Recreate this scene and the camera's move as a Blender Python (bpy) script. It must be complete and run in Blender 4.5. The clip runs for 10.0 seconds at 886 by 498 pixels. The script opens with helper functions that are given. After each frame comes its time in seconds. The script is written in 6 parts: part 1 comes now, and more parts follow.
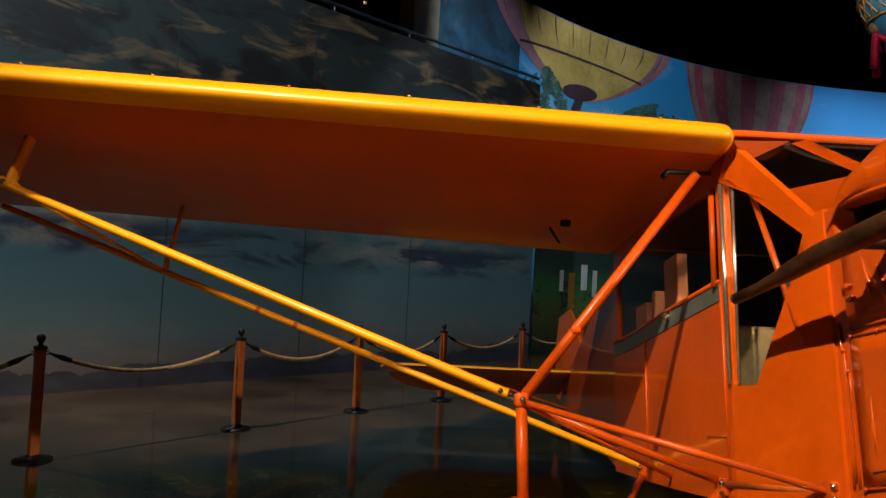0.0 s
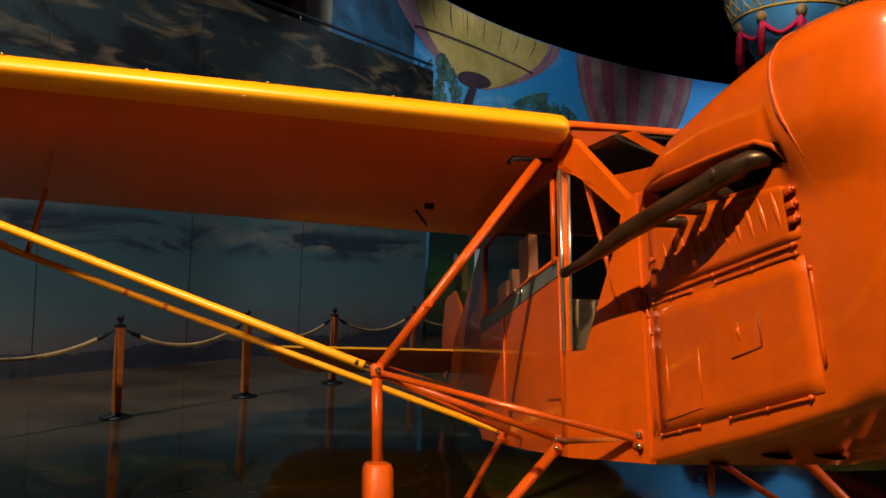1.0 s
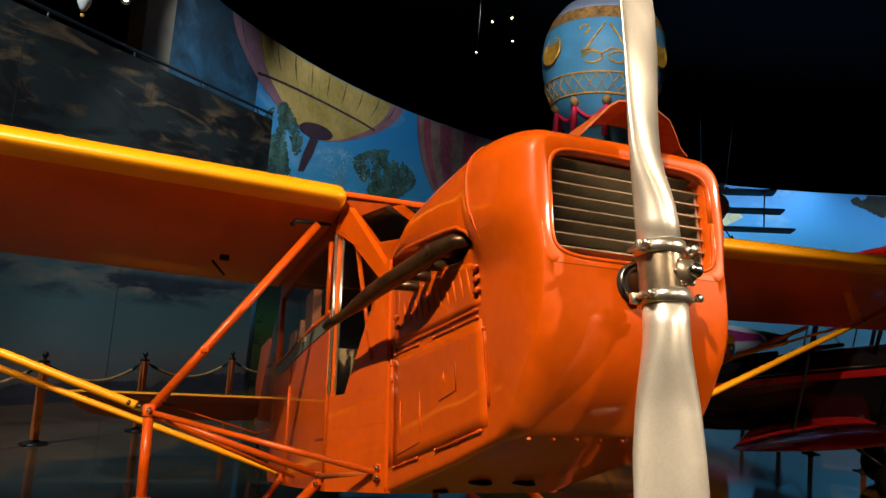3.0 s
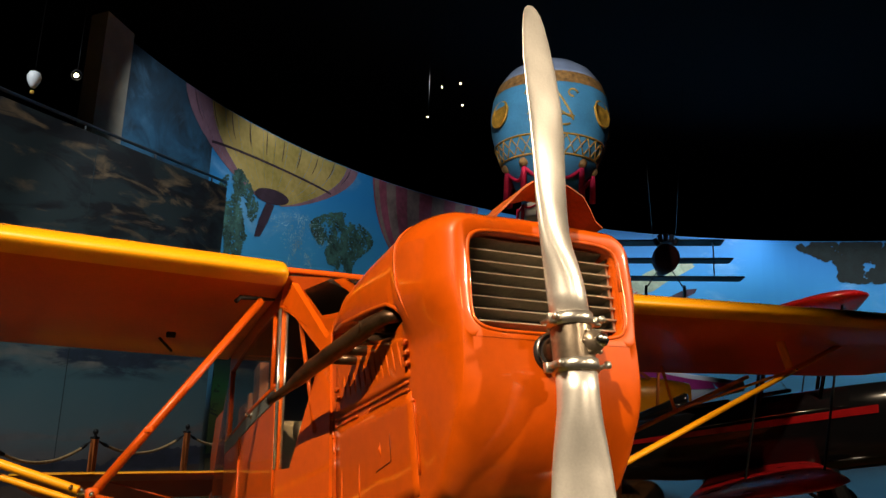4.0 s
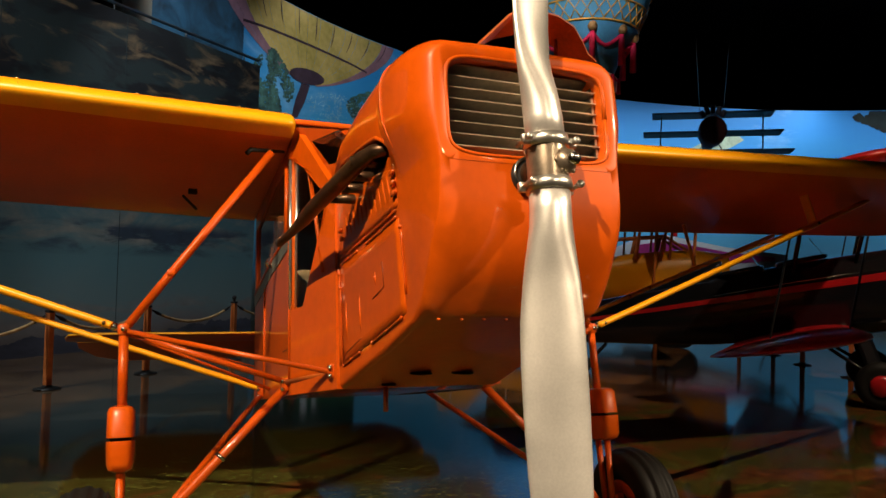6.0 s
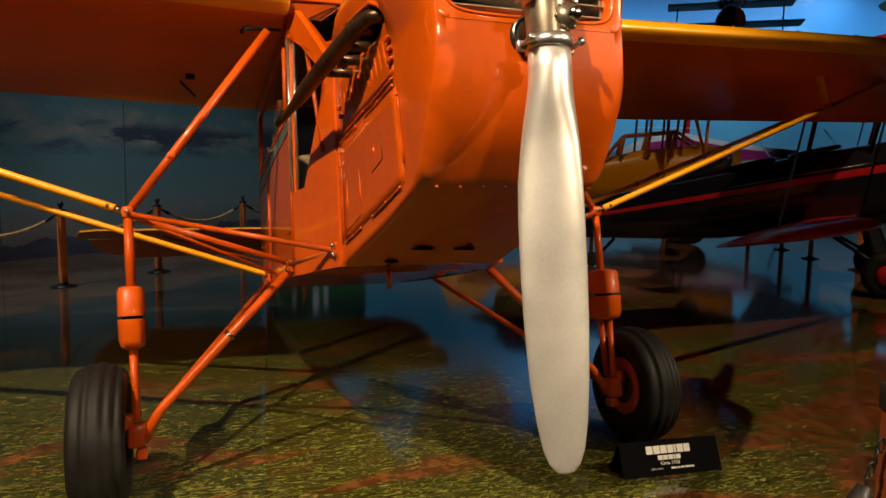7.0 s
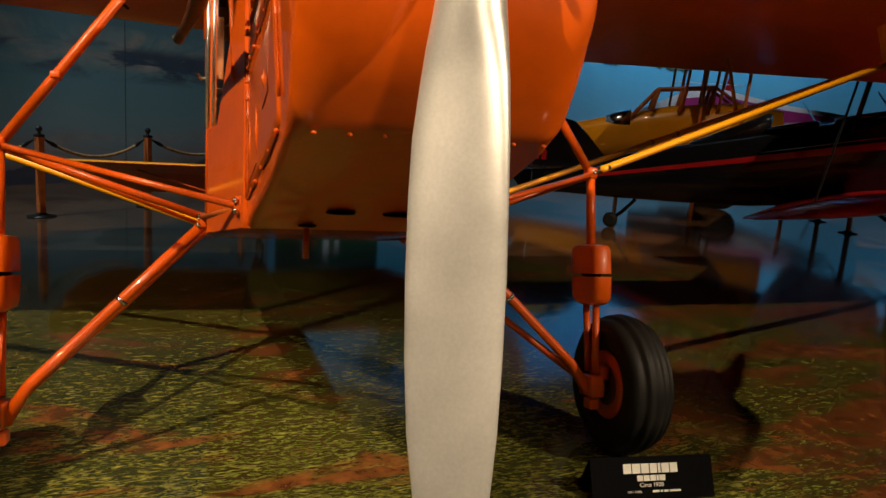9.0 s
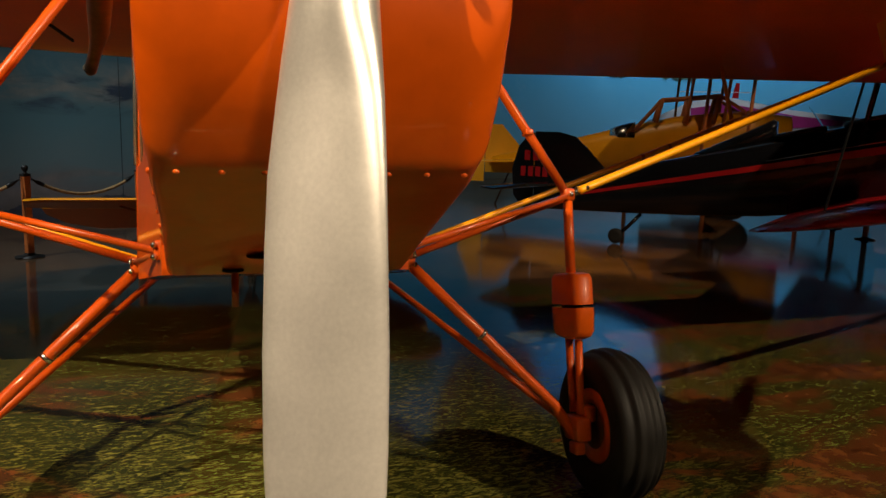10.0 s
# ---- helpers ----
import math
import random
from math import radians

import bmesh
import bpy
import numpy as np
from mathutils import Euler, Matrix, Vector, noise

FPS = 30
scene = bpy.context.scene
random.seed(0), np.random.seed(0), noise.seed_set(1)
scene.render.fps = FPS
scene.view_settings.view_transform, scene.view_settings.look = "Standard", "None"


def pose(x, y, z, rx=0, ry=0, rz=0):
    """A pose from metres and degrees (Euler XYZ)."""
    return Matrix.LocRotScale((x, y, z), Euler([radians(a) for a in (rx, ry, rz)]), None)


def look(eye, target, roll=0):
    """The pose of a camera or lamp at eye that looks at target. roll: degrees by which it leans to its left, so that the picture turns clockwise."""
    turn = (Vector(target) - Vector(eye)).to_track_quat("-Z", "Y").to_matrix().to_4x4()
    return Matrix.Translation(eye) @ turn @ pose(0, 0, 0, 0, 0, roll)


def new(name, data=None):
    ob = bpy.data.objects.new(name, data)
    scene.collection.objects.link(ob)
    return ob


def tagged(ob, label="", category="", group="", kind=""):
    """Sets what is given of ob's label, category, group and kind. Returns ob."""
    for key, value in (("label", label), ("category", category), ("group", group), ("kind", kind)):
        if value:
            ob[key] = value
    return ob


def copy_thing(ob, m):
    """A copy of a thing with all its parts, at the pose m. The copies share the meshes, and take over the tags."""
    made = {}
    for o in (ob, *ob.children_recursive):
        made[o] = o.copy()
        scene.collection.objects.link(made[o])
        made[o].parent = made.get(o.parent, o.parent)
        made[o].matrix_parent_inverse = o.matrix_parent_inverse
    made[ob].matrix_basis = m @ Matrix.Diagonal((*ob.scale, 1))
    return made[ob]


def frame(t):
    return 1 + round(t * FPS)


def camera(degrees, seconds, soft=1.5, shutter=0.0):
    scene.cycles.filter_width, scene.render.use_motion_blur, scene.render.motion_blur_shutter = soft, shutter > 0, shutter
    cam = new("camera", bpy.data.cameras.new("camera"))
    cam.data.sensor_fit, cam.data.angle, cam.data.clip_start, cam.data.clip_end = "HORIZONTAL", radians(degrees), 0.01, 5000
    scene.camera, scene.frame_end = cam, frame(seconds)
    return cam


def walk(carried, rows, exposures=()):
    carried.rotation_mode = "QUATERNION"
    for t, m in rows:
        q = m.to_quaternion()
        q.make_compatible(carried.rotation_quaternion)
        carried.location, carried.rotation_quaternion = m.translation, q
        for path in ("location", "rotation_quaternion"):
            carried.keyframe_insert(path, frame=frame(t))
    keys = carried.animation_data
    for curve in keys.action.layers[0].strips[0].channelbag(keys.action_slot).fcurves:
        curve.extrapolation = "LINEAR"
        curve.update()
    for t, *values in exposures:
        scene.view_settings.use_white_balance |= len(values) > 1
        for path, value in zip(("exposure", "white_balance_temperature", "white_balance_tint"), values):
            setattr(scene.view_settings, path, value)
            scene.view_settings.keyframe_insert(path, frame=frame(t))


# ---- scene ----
cam = camera(63.7, 10.0)
METRES, EYE, TILT, LEAN, TURN = 2.65, 1.95, 0.0, -3.4, 0.0
PATH = [
    (0, (-1.719, -2.502, 1.686), (-1.58, -0.508, 1.759), 3.0),
    (0.5, (-1.64, -2.586, 1.682), (-1.347, -0.608, 1.734), 2.4),
    (1, (-1.566, -2.691, 1.669), (-1.156, -0.734, 1.714), 2.5),
    (1.5, (-1.462, -2.804, 1.647), (-1.032, -0.85, 1.655), 5.0),
    (2, (-1.359, -2.923, 1.639), (-0.858, -0.987, 1.67), 5.8),
    (2.5, (-1.335, -3.007, 1.665), (-0.688, -1.119, 1.785), 5.3),
    (3, (-1.403, -3.142, 1.698), (-0.591, -1.326, 1.911), 4.8),
    (3.2, (-1.408, -3.195, 1.7), (-0.578, -1.392, 1.951), 4.6),
    (4.3, (-1.35, -3.357, 1.759), (-0.453, -1.615, 2.161), 1.9),
    (4.5, (-1.333, -3.389, 1.761), (-0.454, -1.64, 2.175), 2.2),
    (5, (-1.284, -3.465, 1.753), (-0.45, -1.71, 2.229), 3.1),
    (5.4, (-1.228, -3.466, 1.678), (-0.435, -1.65, 1.95), 1.8),
    (5.5, (-1.239, -3.466, 1.668), (-0.438, -1.648, 1.897), 2.0),
    (5.7, (-1.215, -3.443, 1.631), (-0.412, -1.617, 1.781), 1.7),
    (6.8, (-1.209, -3.466, 1.472), (-0.412, -1.638, 1.316), 2.2),
    (7, (-1.171, -3.45, 1.46), (-0.395, -1.62, 1.244), 1.0),
    (7.3, (-1.133, -3.369, 1.438), (-0.326, -1.557, 1.184), 3.0),
    (7.5, (-1.102, -3.307, 1.427), (-0.257, -1.518, 1.131), 1.5),
    (8, (-1.005, -3.159, 1.432), (-0.05, -1.438, 1.076), 2.1),
    (8.5, (-0.819, -3.05, 1.438), (0.054, -1.29, 1.062), 2.6),
    (9, (-0.62, -2.966, 1.47), (0.081, -1.129, 1.101), 4.2),
    (9.5, (-0.481, -2.868, 1.486), (0.163, -1.0, 1.18), 3.6),
    (10, (-0.326, -2.784, 1.492), (0.333, -0.923, 1.175), 1.7),
]
walk(cam, [(t, look(eye, target, roll)) for t, eye, target, roll in PATH])

# ---- world and light ----
world = bpy.data.worlds.new("world")
scene.world = world
world.use_nodes = True
world.node_tree.nodes["Background"].inputs[0].default_value = (0.007, 0.007, 0.007, 1)
world.node_tree.nodes["Background"].inputs[1].default_value = 1.0


def spot(name, eye, target, watts, colour, degrees=50, radius=0.08, blend=0.5):
    d = bpy.data.lights.new(name, "SPOT")
    d.energy, d.color, d.spot_size, d.spot_blend, d.shadow_soft_size = watts, colour, radians(degrees), blend, radius
    ob = new(name, d)
    ob.matrix_world = look(eye, target)
    return ob


def area_fill(name, eye, target, watts, colour, sx, sy):
    d = bpy.data.lights.new(name, "AREA")
    d.shape, d.size, d.size_y, d.energy, d.color = "RECTANGLE", sx, sy, watts, colour
    d.spread = radians(84)
    ob = new(name, d)
    ob.matrix_world = look(eye, target)
    return ob


WARM = (1.0, 0.78, 0.52)
COOL = (0.86, 0.93, 1.0)
spot("spot_key", (-3.6, -3.8, 6.4), (-0.8, -0.5, 1.4), 3300, WARM, 56, 0.045, 0.5)
spot("spot_low", (-6.5, -5.9, 5.0), (-1.6, 0.5, 0.6), 800, WARM, 22, 0.045, 0.5)
spot("spot_left", (-7.4, -4.6, 5.6), (-4.8, 0.0, 2.0), 260, WARM, 38, 0.06)
spot("spot_right", (4.9, -5.5, 5.4), (0.35, -1.0, 1.5), 2100, WARM, 38, 0.08, 0.7)
# unseen soft fill light, added to brighten the propeller blades and nose
spot("fill_front", (0.8, -8.5, 5.6), (0.0, -1.9, 0.9), 1250, WARM, 17, 0.40, 0.6)
spot("spot_mural_balloon", (5.5, 11.5, 9.6), (5.0, 17.9, 6.5), 1150, (0.94, 0.95, 0.92), 82, 0.08, 0.7)
# two unseen area strips, added for even light along the sky mural
area_fill("fill_mural_sky", (19.0, 17.6, 10.2), (19.2, 21.2, 5.4), 330, COOL, 14, 0.4)
area_fill("fill_mural_east", (27.1, 13.9, 10.2), (30.0, 16.1, 5.4), 170, COOL, 9, 0.4)
spot("spot_mural_left", (2.2, 10.0, 9.6), (0.2, 14.3, 6.9), 600, COOL, 58, 0.08, 0.8)
spot("spot_partition", (-6.5, 2.6, 9.5), (-3.0, 8.8, 1.4), 2500, (0.86, 0.96, 1.0), 66)
spot("spot_partition_far", (0.5, 6.5, 9.5), (0.4, 11.8, 1.6), 700, (0.86, 0.96, 1.0), 56)
spot("spot_balloon", (2.0, 3.0, 8.2), (7.55, 9.2, 7.6), 2600, (1.0, 0.95, 0.85), 24)
spot("spot_yellow_airplane", (4.5, 6.0, 9.6), (7.6, 10.6, 1.6), 520, WARM, 36)
spot("spot_white_airplane", (11.0, 10.0, 9.6), (15.2, 14.9, 1.8), 1000, COOL, 30)
spot("spot_biplane", (6.3, -3.0, 9.2), (7.0, 3.6, 0.6), 1900, WARM, 54)


# ---- materials ----
def mat(name, base, rough=0.5, metal=0.0, vary=0.08, scale=3.0, grain=60.0, bump=0.0, coat=0.0, alt=None, rvary=0.1, spec=0.35):
    m = bpy.data.materials.new(name)
    m.use_nodes = True
    nt = m.node_tree
    b = nt.nodes["Principled BSDF"]
    b.inputs["Metallic"].default_value = metal
    b.inputs["Coat Weight"].default_value = coat
    b.inputs["Coat Roughness"].default_value = 0.04
    b.inputs["Specular IOR Level"].default_value = spec
    co = nt.nodes.new("ShaderNodeTexCoord")
    n1 = nt.nodes.new("ShaderNodeTexNoise")
    n1.inputs["Scale"].default_value, n1.inputs["Detail"].default_value = scale, 5
    n2 = nt.nodes.new("ShaderNodeTexNoise")
    n2.inputs["Scale"].default_value, n2.inputs["Detail"].default_value = grain, 3
    nt.links.new(co.outputs["Object"], n1.inputs["Vector"])
    nt.links.new(co.outputs["Object"], n2.inputs["Vector"])
    mixf = nt.nodes.new("ShaderNodeMath")
    mixf.operation = "MULTIPLY_ADD"
    nt.links.new(n2.outputs["Fac"], mixf.inputs[0])
    mixf.inputs[1].default_value = 0.35
    nt.links.new(n1.outputs["Fac"], mixf.inputs[2])
    ramp = nt.nodes.new("ShaderNodeValToRGB")
    lo = [max(0, c * (1 - vary * 2)) for c in base]
    hi = [min(1, c * (1 + vary * 1.5)) for c in (alt or base)]
    ramp.color_ramp.elements[0].position, ramp.color_ramp.elements[0].color = 0.38, (*lo, 1)
    ramp.color_ramp.elements[1].position, ramp.color_ramp.elements[1].color = 0.95, (*hi, 1)
    nt.links.new(mixf.outputs[0], ramp.inputs[0])
    nt.links.new(ramp.outputs[0], b.inputs["Base Color"])
    rr = nt.nodes.new("ShaderNodeMapRange")
    rr.inputs["To Min"].default_value, rr.inputs["To Max"].default_value = max(0.02, rough - rvary), min(1, rough + rvary)
    nt.links.new(n1.outputs["Fac"], rr.inputs["Value"])
    nt.links.new(rr.outputs[0], b.inputs["Roughness"])
    if bump:
        bp = nt.nodes.new("ShaderNodeBump")
        bp.inputs["Strength"].default_value, bp.inputs["Distance"].default_value = bump, 0.004
        nt.links.new(mixf.outputs[0], bp.inputs["Height"])
        nt.links.new(bp.outputs[0], b.inputs["Normal"])
    return m


ORANGE = mat("orange_enamel", (0.55, 0.078, 0.001), 0.40, vary=0.10, scale=3.0, grain=24, bump=0.16, coat=0.75, spec=0.2)
ORANGE_TUBE = mat("orange_tube_enamel", (0.50, 0.066, 0.0015), 0.34, vary=0.18, scale=6, grain=120, bump=0.06, coat=0.9, spec=0.3)
YELLOW = mat("yellow_dope", (0.80, 0.325, 0.003), 0.36, vary=0.06, scale=1.6, grain=70, bump=0.06, coat=0.15)
UNDERSIDE_ORANGE = mat("underside_orange", (0.64, 0.106, 0.002), 0.34, vary=0.10, scale=1.4, grain=60, bump=0.06, coat=0.15)
ALU = mat("brushed_aluminium", (0.66, 0.63, 0.58), 0.30, metal=0.95, vary=0.13, scale=3.5, grain=60, bump=0.06)
BLADEMAT = mat("worn_polished_aluminium", (0.76, 0.73, 0.69), 0.33, metal=0.74, vary=0.10, scale=4.0, grain=140, bump=0.03, rvary=0.13)
STEEL = mat("polished_steel", (0.62, 0.60, 0.56), 0.2, metal=1.0, vary=0.1, scale=9, grain=80)
HUBSTEEL = mat("brown_hub_steel", (0.30, 0.24, 0.18), 0.34, metal=0.8, vary=0.2, scale=14, grain=80, bump=0.1)
DARKMETAL = mat("dark_sooty_metal", (0.10, 0.055, 0.03), 0.36, metal=0.75, vary=0.3, scale=8, grain=70, bump=0.2)
BLACK = mat("flat_black", (0.012, 0.011, 0.011), 0.6, vary=0.2, scale=6, grain=50)
RUBBER = mat("worn_rubber", (0.010, 0.009, 0.008), 0.6, vary=0.25, scale=9, grain=120, bump=0.25, spec=0.22)
POSTWOOD = mat("varnished_redwood", (0.48, 0.13, 0.03), 0.4, vary=0.2, scale=5, grain=40, bump=0.15)
ROPE = mat("manila_rope", (0.42, 0.27, 0.12), 0.85, vary=0.25, scale=20, grain=160, bump=0.6)
BLACKGLOSS = mat("glossy_black_enamel", (0.008, 0.008, 0.010), 0.18, vary=0.2, scale=3, coat=0.4)
RED = mat("red_enamel", (0.50, 0.012, 0.016), 0.3, vary=0.1, scale=4, coat=0.3)
WALLPAINT = mat("dark_ceiling_paint", (0.010, 0.010, 0.012), 0.9, vary=0.2)


# ---- builders ----
def part(name, bm, material, parent=None, label="", smooth=True):
    me = bpy.data.meshes.new(name)
    bmesh.ops.recalc_face_normals(bm, faces=bm.faces)
    bm.to_mesh(me)
    bm.free()
    for m in material if isinstance(material, (list, tuple)) else (material,):
        me.materials.append(m)
    for p in me.polygons:
        p.use_smooth = smooth
    ob = new(name, me)
    if parent is not None:
        ob.parent = parent
    if label:
        ob["label"] = label
    return ob


def sharp(ob, degrees=35):
    ob.data.set_sharp_from_angle(angle=radians(degrees))
    return ob


def ring_faces(bm, a, b, mi=0):
    n = len(a)
    for i in range(n):
        f = bm.faces.new((a[i], a[(i + 1) % n], b[(i + 1) % n], b[i]))
        f.material_index = mi


def loft(rings, cap=True, bm=None, mi=0):
    bm = bm or bmesh.new()
    vs = [[bm.verts.new(p) for p in r] for r in rings]
    for a, b in zip(vs, vs[1:]):
        ring_faces(bm, a, b, mi)
    if cap:
        for r in (vs[0], vs[-1]):
            f = bm.faces.new(r)
            f.material_index = mi
    return bm


def circle(c, axis, r, n=14, flat=1.0, up=(0, 0, 1)):
    axis = Vector(axis).normalized()
    u = axis.cross(Vector(up))
    if u.length < 1e-4:
        u = axis.cross(Vector((0, 1, 0)))
    u.normalize()
    v = axis.cross(u)
    return [Vector(c) + u * (r * math.cos(2 * math.pi * i / n)) + v * (r * flat * math.sin(2 * math.pi * i / n)) for i in range(n)]


def path_tube(points, radii, n=12, bm=None, cap=True, mi=0):
    pts = [Vector(p) for p in points]
    if not isinstance(radii, (list, tuple)):
        radii = [radii] * len(pts)
    rings = []
    for i, p in enumerate(pts):
        d = (pts[min(i + 1, len(pts) - 1)] - pts[max(i - 1, 0)]).normalized()
        up = (0, 0, 1) if abs(d.z) < 0.93 else (0, 1, 0)
        rings.append(circle(p, d, radii[i], n, up=up))
    return loft(rings, cap, bm, mi)


def fairing(p0, p1, chord, thick, n=16, bm=None):
    """A streamlined strut: blunt nose towards -y."""
    p0, p1 = Vector(p0), Vector(p1)
    d = (p1 - p0).normalized()
    fore = Vector((0, -1, 0))
    fore = (fore - d * fore.dot(d)).normalized()
    side = d.cross(fore)
    rings = []
    for p in (p0, p0 + d * 0.001, p1 - d * 0.001, p1):
        ring = []
        for i in range(n):
            a = 2 * math.pi * i / n
            x = math.cos(a)
            w = math.sin(a) * (0.75 + 0.25 * x)
            ring.append(p + fore * (x * chord / 2) + side * (w * thick / 2))
        rings.append(ring)
    return loft(rings, True, bm)


def box(cx, cy, cz, sx, sy, sz, bevel=0.0, bm=None, seg=2):
    own = bmesh.new()
    bmesh.ops.create_cube(own, size=1, matrix=Matrix.Translation((cx, cy, cz)) @ Matrix.Diagonal((sx, sy, sz, 1)))
    if bevel:
        bmesh.ops.bevel(own, geom=own.edges[:], offset=bevel, segments=seg, affect="EDGES", profile=0.5)
    if bm is None:
        return own
    me = bpy.data.meshes.new("tmp")
    own.to_mesh(me)
    own.free()
    bm.from_mesh(me)
    bpy.data.meshes.remove(me)
    return bm


def ball(c, r, bm=None, squash=(1, 1, 1), u=14, v=10):
    bm = bm or bmesh.new()
    bmesh.ops.create_uvsphere(bm, u_segments=u, v_segments=v, radius=r, matrix=Matrix.Translation(c) @ Matrix.Diagonal((*squash, 1)))
    return bm


def lathe(profile, c, axis, n=32, bm=None, cap=True):
    """profile: (radius, along) pairs turned about axis through c."""
    axis = Vector(axis).normalized()
    return loft([circle(Vector(c) + axis * a, axis, max(r, 1e-4), n) for r, a in profile], cap, bm)


def empty(name, m=None):
    ob = new(name)
    if m is not None:
        ob.matrix_world = m
    return ob


# ---- hall: floor, walls, ceiling ----
def floor_material():
    m = bpy.data.materials.new("printed_glossy_floor")
    m.use_nodes = True
    nt = m.node_tree
    b = nt.nodes["Principled BSDF"]
    N, lk = nt.nodes.new, nt.links.new
    co = N("ShaderNodeTexCoord")

    def noise_node(scale, detail=4, distort=0.0, vec=None, rough=0.55):
        n = N("ShaderNodeTexNoise")
        n.inputs["Scale"].default_value, n.inputs["Detail"].default_value = scale, detail
        n.inputs["Distortion"].default_value, n.inputs["Roughness"].default_value = distort, rough
        lk(vec or co.outputs["Object"], n.inputs["Vector"])
        return n.outputs["Fac"]

    def ramp(fac, stops):
        r = N("ShaderNodeValToRGB")
        el = r.color_ramp.elements
        while len(el) < len(stops):
            el.new(0.5)
        for e, (p, c) in zip(el, stops):
            e.position, e.color = p, (*c, 1)
        lk(fac, r.inputs[0])
        return r.outputs[0]

    def mix(fac, a, c):
        x = N("ShaderNodeMix")
        x.data_type = "RGBA"
        lk(fac, x.inputs[0])
        lk(a, x.inputs[6])
        lk(c, x.inputs[7])
        return x.outputs[2]


    def strokes(turn, sx, sy, scale):
        m2 = N("ShaderNodeMapping")
        m2.inputs["Scale"].default_value, m2.inputs["Rotation"].default_value = (sx, sy, 1.0), (0, 0, turn)
        lk(co.outputs["Object"], m2.inputs["Vector"])
        return noise_node(scale, 5, 1.6, m2.outputs[0], 0.62)

    def blend(fac, a, c):
        x = N("ShaderNodeMix")
        for sock, v in ((x.inputs[0], fac), (x.inputs[2], a), (x.inputs[3], c)):
            lk(v, sock)
        return x.outputs[0]

    pick = ramp(noise_node(1.6, 3, 0.5), [(0.46, (0, 0, 0)), (0.54, (1, 1, 1))])
    pick2 = ramp(noise_node(2.3, 3, 0.5), [(0.50, (0, 0, 0)), (0.58, (1, 1, 1))])
    blades = blend(pick2, blend(pick, strokes(0.9, 1.0, 3.4, 13.0), strokes(-0.9, 1.0, 3.4, 13.0)), strokes(1.8, 1.0, 3.0, 14.0))
    mp = N("ShaderNodeMapping")
    mp.inputs["Scale"].default_value, mp.inputs["Rotation"].default_value = (0.55, 1.5, 1.0), (0, 0, 0.2)
    lk(co.outputs["Object"], mp.inputs["Vector"])
    tufts = noise_node(1.7, 6, 1.0, mp.outputs[0], 0.62)
    grass = ramp(blades, [(0.32, (0.005, 0.007, 0.003)), (0.44, (0.024, 0.028, 0.006)), (0.53, (0.066, 0.064, 0.012)), (0.67, (0.22, 0.195, 0.042))])
    soil = ramp(noise_node(9, 6, 0.6), [(0.3, (0.035, 0.013, 0.005)), (0.7, (0.20, 0.066, 0.018))])
    sx = N("ShaderNodeSeparateXYZ")
    lk(co.outputs["Object"], sx.inputs[0])
    lean = N("ShaderNodeMapRange")
    lean.inputs["From Min"].default_value, lean.inputs["From Max"].default_value = 1.2, 4.0
    lean.inputs["To Min"].default_value, lean.inputs["To Max"].default_value = -0.045, 0.045
    lk(sx.outputs["X"], lean.inputs["Value"])
    more = N("ShaderNodeMath")
    lk(tufts, more.inputs[0])
    lk(lean.outputs[0], more.inputs[1])
    tufts = more.outputs[0]
    near = mix(ramp(tufts, [(0.50, (0, 0, 0)), (0.58, (1, 1, 1))]), grass, soil)
    sand = ramp(noise_node(1.1, 6, 0.5), [(0.3, (0.042, 0.024, 0.013)), (0.7, (0.12, 0.070, 0.038))])
    dark = ramp(noise_node(2.0, 5), [(0.3, (0.010, 0.012, 0.012)), (0.7, (0.035, 0.036, 0.034))])
    sep = N("ShaderNodeSeparateXYZ")
    lk(co.outputs["Object"], sep.inputs[0])
    # grass in front of the airplane, a dark band behind it, pale ground by the wall
    e1 = N("ShaderNodeMath")
    e1.operation = "MULTIPLY_ADD"
    lk(noise_node(0.9, 3), e1.inputs[0])
    e1.inputs[1].default_value = 1.6
    lk(sep.outputs["Y"], e1.inputs[2])
    diag = N("ShaderNodeMath")
    diag.operation = "MULTIPLY_ADD"
    lk(sep.outputs["X"], diag.inputs[0])
    diag.inputs[1].default_value = -0.85
    lk(e1.outputs[0], diag.inputs[2])

    def step(value, lo, hi):
        r = N("ShaderNodeMapRange")
        r.inputs["From Min"].default_value, r.inputs["From Max"].default_value = lo, hi
        lk(value, r.inputs["Value"])
        return r.outputs[0]

    brown = ramp(noise_node(1.3, 6, 0.8), [(0.3, (0.030, 0.014, 0.006)), (0.7, (0.24, 0.105, 0.036))])
    dark = mix(step(sep.outputs["X"], 2.4, 3.6), dark, brown)
    base = mix(step(e1.outputs[0], 4.1, 4.35), near, dark)
    base = mix(step(diag.outputs[0], 7.2, 7.45), base, sand)
    lk(base, b.inputs["Base Color"])
    rr = N("ShaderNodeMapRange")
    rr.inputs["To Min"].default_value, rr.inputs["To Max"].default_value = 0.05, 0.13
    lk(noise_node(4, 5), rr.inputs["Value"])
    lk(rr.outputs[0], b.inputs["Roughness"])
    b.inputs["Specular IOR Level"].default_value = 0.55
    bp = N("ShaderNodeBump")
    bp.inputs["Strength"].default_value, bp.inputs["Distance"].default_value = 0.07, 0.004
    lk(noise_node(1.7, 3), bp.inputs["Height"])
    lk(bp.outputs[0], b.inputs["Normal"])
    return m


